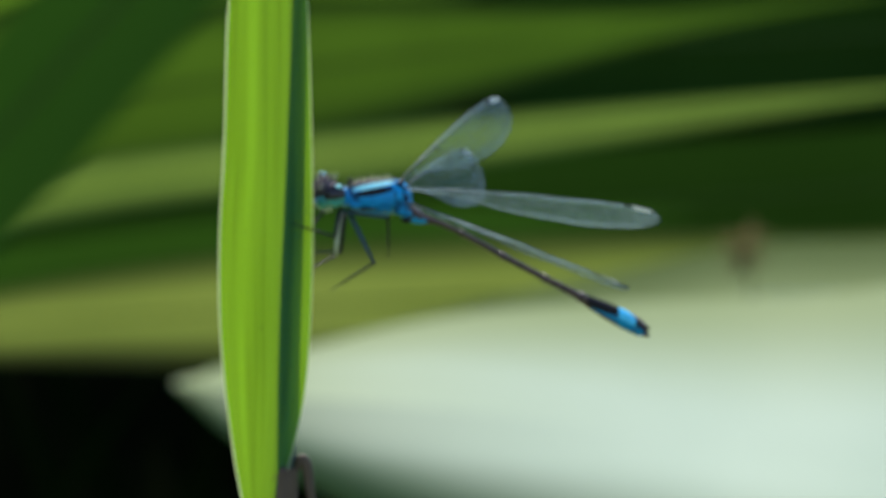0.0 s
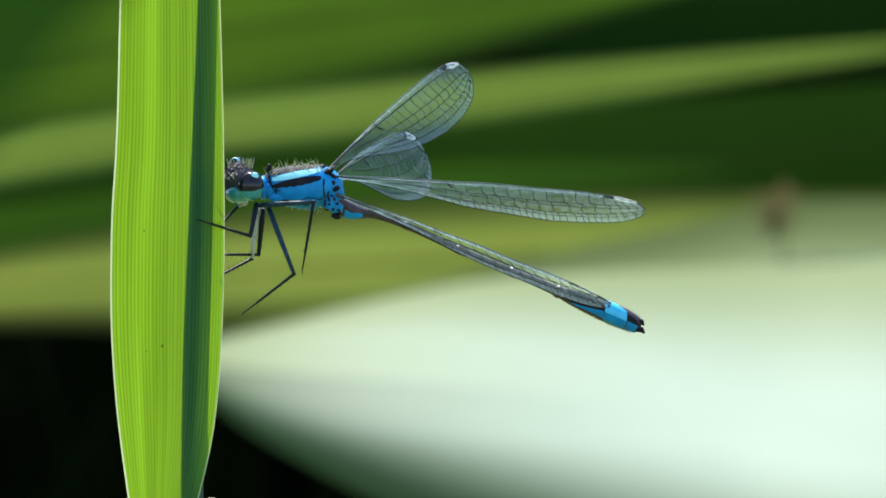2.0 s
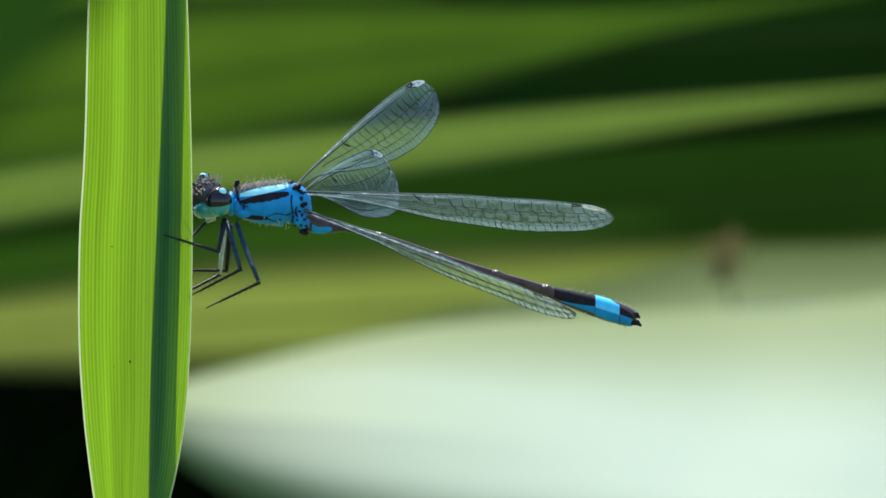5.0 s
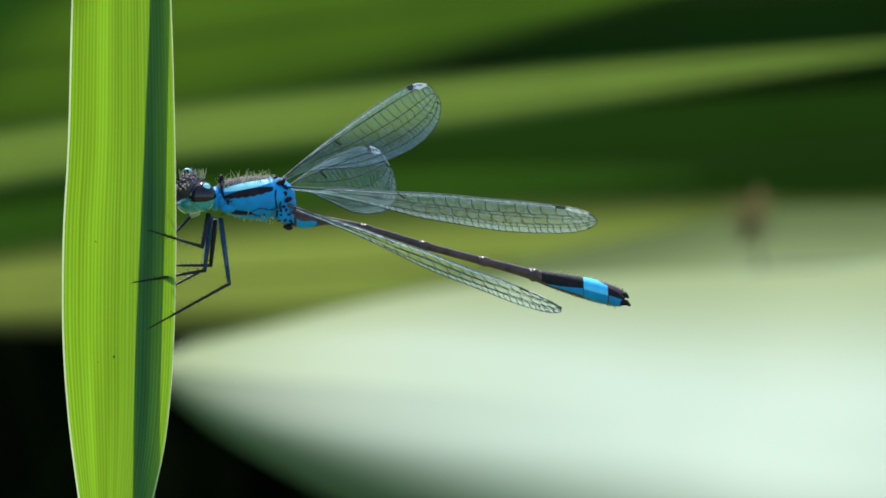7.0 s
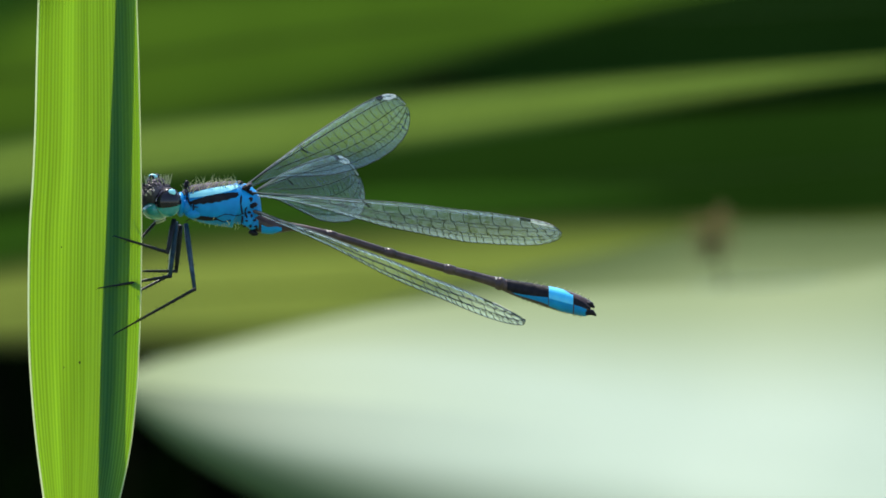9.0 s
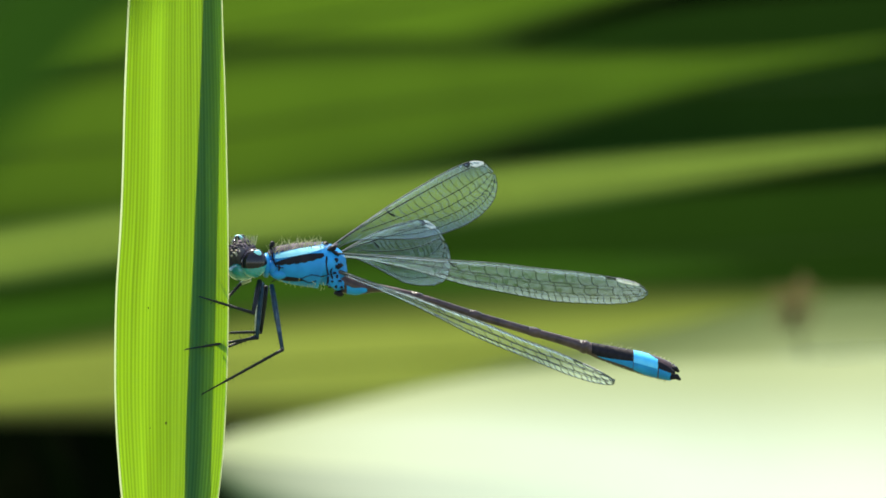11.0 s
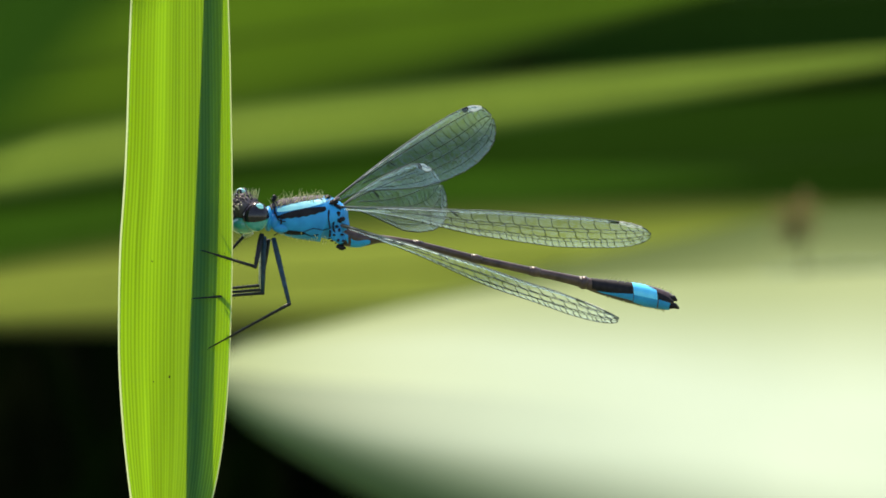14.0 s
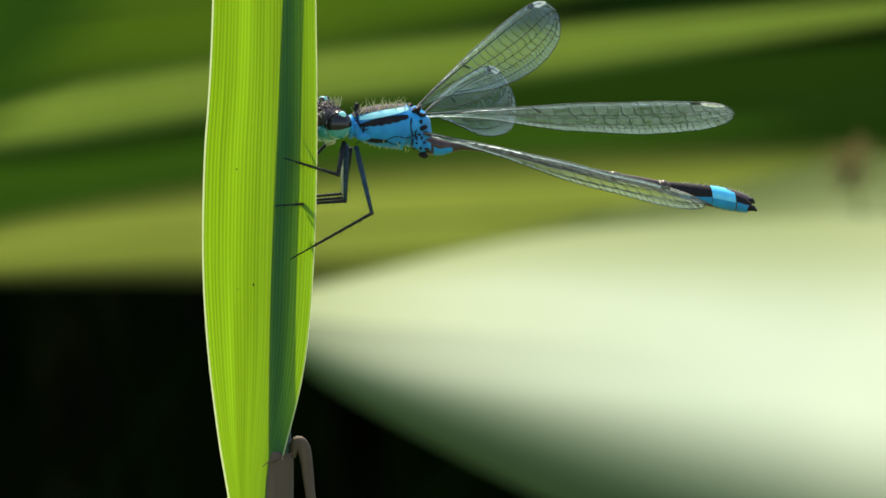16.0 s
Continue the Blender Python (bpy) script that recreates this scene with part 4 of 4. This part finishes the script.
wing_low = (wing_low[0], wing_low[1], Vector((0.894, -0.295, -0.337)).normalized() * 540 + Vector((0.139, 0.93, -0.34)) * 0.42 * 100)
abdomen = (tail, ROOT, Vector((543, 1, -139)))


# legs
def leg(name, hip, knee, foot, label, thigh_mat, r=4.6):
    """A leg of two long pieces with bristles and a foot; places in units across, down, behind."""
    a, b, c = at(*hip), at(*knee), at(*foot)
    bm = bmesh.new()
    tube(bm, [a, a.lerp(b, 0.3), a.lerp(b, 0.7), b], [r * K, r * 1.1 * K, r * 0.9 * K, r * 0.75 * K], 10)
    upper = part(name, bm, thigh_mat, fly, label, pivot=a)
    bm = bmesh.new()
    tube(bm, [b, b.lerp(c, 0.1), b.lerp(c, 0.72), b.lerp(c, 0.75), c], [r * 0.72 * K, r * 0.62 * K, r * 0.5 * K, r * 0.36 * K, r * 0.25 * K], 9)
    ball(bm, b, r * 0.8 * K, r * 0.8 * K, r * 0.8 * K, 10, 8)
    d = (c - b).normalized()
    for s in (-1, 1):
        tube(bm, [c, c + d * 4 * K + Vector((0, s * 2.5 * K, -2 * K))], [r * 0.2 * K, 0.2 * K], 4)
    lower = part("shin", bm, LEG_DARK, upper, "thin dark lower leg and foot", pivot=b)
    bm = bmesh.new()
    rnd = random.Random(int(hip[0] + knee[1]))
    side = (c - b).cross(Vector((0, 1, 0))).normalized()
    for i in range(12):
        p = b.lerp(c, 0.08 + 0.06 * i)
        s = side * (1 if i % 2 else -1) + Vector((0, rnd.uniform(-0.6, 0.6), 0))
        tube(bm, [p, p + (s.normalized() * 8 + d * 5) * K], [0.55 * K, 0.25 * K], 4)
    part("bristles", bm, LEG_DARK, lower, "short black bristles", smooth=False)
    bm = bmesh.new()
    side = (b - a).cross(Vector((0, 1, 0))).normalized()
    for i in range(9):
        p = a.lerp(b, 0.15 + 0.09 * i)
        s = side * (1 if i % 2 else -1) + Vector((0, rnd.uniform(-0.6, 0.6), 0))
        tube(bm, [p, p + (s.normalized() * 8 + (b - a).normalized() * 5) * K], [0.55 * K, 0.25 * K], 4)
    part("bristles", bm, LEG_DARK, upper, "short black bristles", smooth=False)
    return upper, lower, (b - a) / K, (c - b) / K


leg("leg", (370, 380, -34), (360, 437, -80), (266, 408, -72), "dark jointed leg gripping the leaf's edge", LEG_DARK)
middle_leg = leg("leg", (374, 383, -30), (364, 479, -60), (238, 500, -74), "dark jointed leg, lifted and then gripping the leaf", LEG_BLUE)
hind_leg = leg("leg", (391, 388, -26), (408, 502, -106), (267, 580, -76), "long dark jointed leg, lifted and then gripping the leaf", LEG_BLUE)
leg("leg", (352, 376, 16), (336, 384, 20), (296, 428, -30), "jointed leg on the far side, sunlight put into its pale colour", LEG_SUNLIT)
far_middle = leg("leg", (370, 385, 22), (360, 478, 26), (296, 512, -30), "jointed leg on the far side, sunlight put into its pale colour", LEG_SUNLIT)
far_hind = leg("leg", (380, 388, 26), (372, 470, 40), (300, 470, -20), "dark jointed leg on the far side", LEG_DARK)


def swing(rest, dx, dy, lean):
    """The turn that brings a leg's piece to point dx right and dy down; what is left of its length leans nearer (-1) or away (1)."""
    r = rest.length
    flat = math.hypot(dx, dy)
    if flat > 0.995 * r:
        dx, dy, flat = dx * 0.995 * r / flat, dy * 0.995 * r / flat, 0.995 * r
    deep = math.sqrt(r * r - flat * flat)
    return rest.rotation_difference(Vector((dx, lean * deep, -dy))).to_matrix().to_4x4()


def thigh_pose(one, dx, dy, lean=-1):
    return Matrix.Translation(BASE[one[0]] - HUB) @ swing(one[2], dx, dy, lean)


def shin_pose(one, ax, ay, bx, by, lean=1, thigh_lean=-1):
    up = swing(one[2], ax, ay, thigh_lean)
    down = swing(one[3], bx, by, lean)
    return Matrix.Translation(BASE[one[1]] - BASE[one[0]]) @ (up.inverted() @ down)


def leaf_pose(lean):
    """The leaf leaning a little about its foot, by degrees."""
    return Matrix.Translation(BASE[leaf] - BASE[reed]) @ Matrix.Rotation(radians(lean), 4, "Y")


def near_pose(x_mm, z_mm):
    """The leaf by the lens, swaying aside and up by millimetres."""
    x, y, _ = BASE[near_leaf]
    return pose(x + x_mm / 1000, y, z_mm / 1000)


def motions():
    walk(wing_up[0], [
        (0, aim(*wing_up, 693, 141)), (0.5, aim(*wing_up, 683, 104)), (1, aim(*wing_up, 707, 125)), (1.5, aim(*wing_up, 685, 121)),
        (2, aim(*wing_up, 705, 133)), (2.5, aim(*wing_up, 695, 131)), (3, aim(*wing_up, 703, 137)), (3.5, aim(*wing_up, 704, 139)),
        (4, aim(*wing_up, 692, 133)), (6.3, aim(*wing_up, 728, 146)), (6.5, aim(*wing_up, 730, 149)), (7, aim(*wing_up, 730, 150)),
        (7.5, aim(*wing_up, 719, 147)), (8, aim(*wing_up, 726, 154)), (8.5, aim(*wing_up, 737, 156)), (9, aim(*wing_up, 737, 158)),
        (9.5, aim(*wing_up, 734, 158)), (10, aim(*wing_up, 730, 168)), (10.2, aim(*wing_up, 740, 166)), (12.3, aim(*wing_up, 741, 170)),
        (12.5, aim(*wing_up, 741, 170)), (13, aim(*wing_up, 746, 164)), (13.5, aim(*wing_up, 729, 162)), (14, aim(*wing_up, 734, 155)),
        (14.5, aim(*wing_up, 714, 149)), (15, aim(*wing_up, 701, 140)), (15.5, aim(*wing_up, 702, 141)), (16, aim(*wing_up, 705, 132))])
    walk(wing_mid[0], [
        (0, aim(*wing_mid, 640, 247)), (0.5, aim(*wing_mid, 626, 222)), (1, aim(*wing_mid, 642, 242)), (1.5, aim(*wing_mid, 622, 240)),
        (2, aim(*wing_mid, 635, 252)), (2.5, aim(*wing_mid, 628, 249)), (3, aim(*wing_mid, 637, 252)), (3.5, aim(*wing_mid, 636, 253)),
        (4, aim(*wing_mid, 625, 252)), (6.5, aim(*wing_mid, 656, 257)), (7, aim(*wing_mid, 655, 258)), (7.5, aim(*wing_mid, 648, 257)),
        (8, aim(*wing_mid, 653, 260)), (8.5, aim(*wing_mid, 666, 263)), (9, aim(*wing_mid, 661, 264)), (9.5, aim(*wing_mid, 661, 265)),
        (10, aim(*wing_mid, 656, 271)), (10.2, aim(*wing_mid, 665, 270)), (12.5, aim(*wing_mid, 654, 270)), (13, aim(*wing_mid, 662, 266)),
        (13.5, aim(*wing_mid, 647, 263)), (14, aim(*wing_mid, 652, 255)), (14.5, aim(*wing_mid, 636, 249)), (15, aim(*wing_mid, 627, 242)),
        (15.5, aim(*wing_mid, 629, 247)), (16, aim(*wing_mid, 630, 242))])
    walk(wing_long[0], [
        (0, aim(*wing_long, 994, 373)), (0.5, aim(*wing_long, 1010, 332, 13)), (1, aim(*wing_long, 1015, 361, 4)), (1.5, aim(*wing_long, 1014, 342, 7)),
        (2, aim(*wing_long, 1011, 369)), (2.5, aim(*wing_long, 1011, 366)), (3, aim(*wing_long, 1008, 366)), (3.5, aim(*wing_long, 1010, 364)),
        (4, aim(*wing_long, 1010, 342)), (6.3, aim(*wing_long, 1007, 374)), (6.5, aim(*wing_long, 1004, 370)), (7, aim(*wing_long, 1006, 368)),
        (7.5, aim(*wing_long, 1002, 351)), (8, aim(*wing_long, 998, 370)), (8.5, aim(*wing_long, 1011, 382)), (9, aim(*wing_long, 1006, 380)),
        (9.5, aim(*wing_long, 1005, 368)), (10, aim(*wing_long, 1002, 379)), (10.2, aim(*wing_long, 1014, 380)), (12.5, aim(*wing_long, 1004, 371)),
        (13, aim(*wing_long, 1009, 374)), (13.5, aim(*wing_long, 997, 359)), (14, aim(*wing_long, 1005, 358)), (14.5, aim(*wing_long, 1004, 333)),
        (15, aim(*wing_long, 1000, 319)), (15.5, aim(*wing_long, 1004, 315)), (16, aim(*wing_long, 1002, 310))])
    walk(wing_low[0], [
        (0, aim(*wing_low, 980, 549, 9)), (0.5, aim(*wing_low, 1008, 499, 11)), (1, aim(*wing_low, 997, 532, 9)), (1.5, aim(*wing_low, 999, 512, 8)),
        (2, aim(*wing_low, 993, 559)), (3, aim(*wing_low, 989, 544)), (3.5, aim(*wing_low, 990, 532)), (4.2, aim(*wing_low, 986, 542)),
        (6.3, aim(*wing_low, 993, 554)), (7, aim(*wing_low, 991, 548)), (7.5, aim(*wing_low, 991, 535)), (8, aim(*wing_low, 994, 547)),
        (9, aim(*wing_low, 988, 560)), (9.5, aim(*wing_low, 989, 548)), (10.2, aim(*wing_low, 997, 564)), (12.3, aim(*wing_low, 990, 546)), (12.5, aim(*wing_low, 991, 546)),
        (13, aim(*wing_low, 992, 558)), (13.5, aim(*wing_low, 992, 538)), (14, aim(*wing_low, 998, 530)), (14.5, aim(*wing_low, 1006, 497)),
        (15, aim(*wing_low, 999, 483)), (16, aim(*wing_low, 1005, 489))])
    walk(abdomen[0], [
        (0, aim(*abdomen, 976, 612)), (0.5, aim(*abdomen, 982, 535)), (1, aim(*abdomen, 999, 587)), (1.5, aim(*abdomen, 985, 553)),
        (2, aim(*abdomen, 999, 576)), (2.5, aim(*abdomen, 997, 560)), (3, aim(*abdomen, 1003, 558)), (3.5, aim(*abdomen, 1000, 559)),
        (4, aim(*abdomen, 997, 544)), (4.2, aim(*abdomen, 1015, 544)), (6.3, aim(*abdomen, 1058, 514)), (6.5, aim(*abdomen, 1060, 509)),
        (7, aim(*abdomen, 1052, 516)), (7.5, aim(*abdomen, 1044, 498)), (8, aim(*abdomen, 1047, 509)), (8.5, aim(*abdomen, 1063, 516)),
        (9, aim(*abdomen, 1055, 523)), (9.5, aim(*abdomen, 1057, 511)), (10, aim(*abdomen, 1050, 517)), (10.2, aim(*abdomen, 1064, 532)),
        (12.3, aim(*abdomen, 1052, 523)), (12.5, aim(*abdomen, 1046, 518)), (13, aim(*abdomen, 1047, 518)), (13.5, aim(*abdomen, 1038, 495)),
        (14, aim(*abdomen, 1044, 489)), (14.5, aim(*abdomen, 1034, 484)), (15, aim(*abdomen, 1021, 487)), (15.5, aim(*abdomen, 1030, 495)),
        (16, aim(*abdomen, 1037, 479))])
    walk(hind_leg[0], [
        (0, thigh_pose(hind_leg, 52, 106)), (0.5, thigh_pose(hind_leg, 99, 94)), (1, thigh_pose(hind_leg, 62, 116)),
        (1.5, thigh_pose(hind_leg, 48, 124)), (2, thigh_pose(hind_leg, 46, 116)), (2.5, thigh_pose(hind_leg, 78, 107)),
        (3, thigh_pose(hind_leg, 90, 98)), (3.5, thigh_pose(hind_leg, 84, 104)), (4, thigh_pose(hind_leg, 105, 87)),
        (4.2, thigh_pose(hind_leg, 65, 114)), (5.2, thigh_pose(hind_leg, 39, 102)), (6.3, thigh_pose(hind_leg, 17, 114)),
        (10.2, thigh_pose(hind_leg, 17, 114)), (12.3, thigh_pose(hind_leg, 29, 113)), (16.0, thigh_pose(hind_leg, 29, 117))])
    walk(hind_leg[1], [
        (0, shin_pose(hind_leg, 52, 106, -91, 55)), (0.5, shin_pose(hind_leg, 99, 94, -120, 36)),
        (1, shin_pose(hind_leg, 62, 116, -133, 22)), (1.5, shin_pose(hind_leg, 48, 124, -60, 105)),
        (2, shin_pose(hind_leg, 46, 116, -92, 70)), (2.5, shin_pose(hind_leg, 78, 107, -101, 48)),
        (3, shin_pose(hind_leg, 90, 98, -107, -2)), (3.5, shin_pose(hind_leg, 84, 104, -90, 17)),
        (4, shin_pose(hind_leg, 105, 87, -93, 40)), (4.2, shin_pose(hind_leg, 65, 114, -75, 10)),
        (5.2, shin_pose(hind_leg, 39, 102, -105, 50)), (6.3, shin_pose(hind_leg, 17, 114, -141, 78)),
        (10.2, shin_pose(hind_leg, 17, 114, -141, 78)), (12.3, shin_pose(hind_leg, 29, 113, -135, 73, 0.5)),
        (16.0, shin_pose(hind_leg, 29, 117, -132, 74, 0.37))])
    walk(middle_leg[0], [
        (0, thigh_pose(middle_leg, 98, 13)), (0.5, thigh_pose(middle_leg, 31, 91)), (1, thigh_pose(middle_leg, 84, 43)),
        (1.5, thigh_pose(middle_leg, 73, 64)), (2, thigh_pose(middle_leg, 97, -6)), (2.5, thigh_pose(middle_leg, 22, 90)),
        (3, thigh_pose(middle_leg, -12, 89)), (3.5, thigh_pose(middle_leg, 61, 64)), (4, thigh_pose(middle_leg, 2, 92)),
        (4.2, thigh_pose(middle_leg, 72, 59)), (5.2, thigh_pose(middle_leg, 11, 89)), (6.3, thigh_pose(middle_leg, -10, 96)),
        (10.2, thigh_pose(middle_leg, -10, 96)), (12.3, thigh_pose(middle_leg, -3, 100)), (16.0, thigh_pose(middle_leg, -2, 104))])
    walk(middle_leg[1], [
        (0, shin_pose(middle_leg, 98, 13, 2, 83)), (0.5, shin_pose(middle_leg, 31, 91, -70, 67)),
        (1, shin_pose(middle_leg, 84, 43, -68, 80)), (1.5, shin_pose(middle_leg, 73, 64, -78, 65)),
        (2, shin_pose(middle_leg, 97, -6, -21, 124)), (2.5, shin_pose(middle_leg, 22, 90, -58, 67)),
        (3, shin_pose(middle_leg, -12, 89, -73, 27)), (3.5, shin_pose(middle_leg, 61, 64, -72, 80)),
        (4, shin_pose(middle_leg, 2, 92, -83, 45)), (4.2, shin_pose(middle_leg, 72, 59, -80, 80)),
        (5.2, shin_pose(middle_leg, 11, 89, -95, 38)), (6.3, shin_pose(middle_leg, -10, 96, -126, 21, -1)),
        (10.2, shin_pose(middle_leg, -10, 96, -126, 21, -1)), (12.3, shin_pose(middle_leg, -3, 100, -121, 16, -1)),
        (16.0, shin_pose(middle_leg, -2, 104, -121, 8, -1))])
    for one, ax, ay, bx, by, lx, ly, mx, my in ((far_middle, -10, 93, -64, 34, -4, 96, -66, 5), (far_hind, -8, 82, -72, 0, -14, 84, -66, 6)):
        walk(one[0], [(0, thigh_pose(one, ax, ay, 1)), (10.2, thigh_pose(one, ax, ay, 1)), (12.3, thigh_pose(one, lx, ly, 1)), (16, thigh_pose(one, lx, ly + 8, 1))])
        walk(one[1], [(0, shin_pose(one, ax, ay, bx, by, -1, 1)), (10.2, shin_pose(one, ax, ay, bx, by, -1, 1)), (12.3, shin_pose(one, lx, ly, mx, my, -1, 1)), (16, shin_pose(one, lx, ly + 8, mx, my, -1, 1))])
    walk(leaf, [(0, leaf_pose(0)), (4.2, leaf_pose(0.05)), (6.3, leaf_pose(0)), (9.0, leaf_pose(0.05)), (10.2, leaf_pose(0.1)), (12.3, leaf_pose(0.33)), (14, leaf_pose(0.4)), (16, leaf_pose(0.62))])
    walk(near_leaf, [
        (0, near_pose(-9.55, 0.28)), (0.25, near_pose(-10.78, 1.29)), (0.5, near_pose(-3.04, 1.43)), (1, near_pose(-2.80, 0.38)), (1.5, near_pose(-3.38, -1.41)), (2, near_pose(-3.12, -0.57)),
        (2.5, near_pose(-3.87, -1.62)), (3, near_pose(-4.70, -1.60)), (3.5, near_pose(-5.09, -1.67)), (4, near_pose(-5.26, -3.24)), (4.2, near_pose(-5.09, -3.27)),
        (6.3, near_pose(-2.50, 0.42)), (6.5, near_pose(-2.47, 0.47)), (7, near_pose(-1.83, 0.00)), (7.5, near_pose(-2.32, -1.24)), (8, near_pose(-0.60, -0.48)),
        (8.5, near_pose(-1.23, 0.18)), (9, near_pose(-1.89, -0.61)), (9.5, near_pose(-1.18, -1.46)), (10, near_pose(0.81, 0.36)), (10.2, near_pose(0.51, 0.54)),
        (12.3, near_pose(-3.64, -1.41)), (12.5, near_pose(-3.55, -1.63)), (13, near_pose(-1.69, 0.96)), (13.5, near_pose(-1.62, 0.25)), (14, near_pose(-1.95, 1.49)),
        (14.5, near_pose(-1.13, 1.04)), (15, near_pose(-2.22, -0.57)), (15.5, near_pose(-3.32, -1.32)), (16, near_pose(-5.90, -2.72))])


motions()
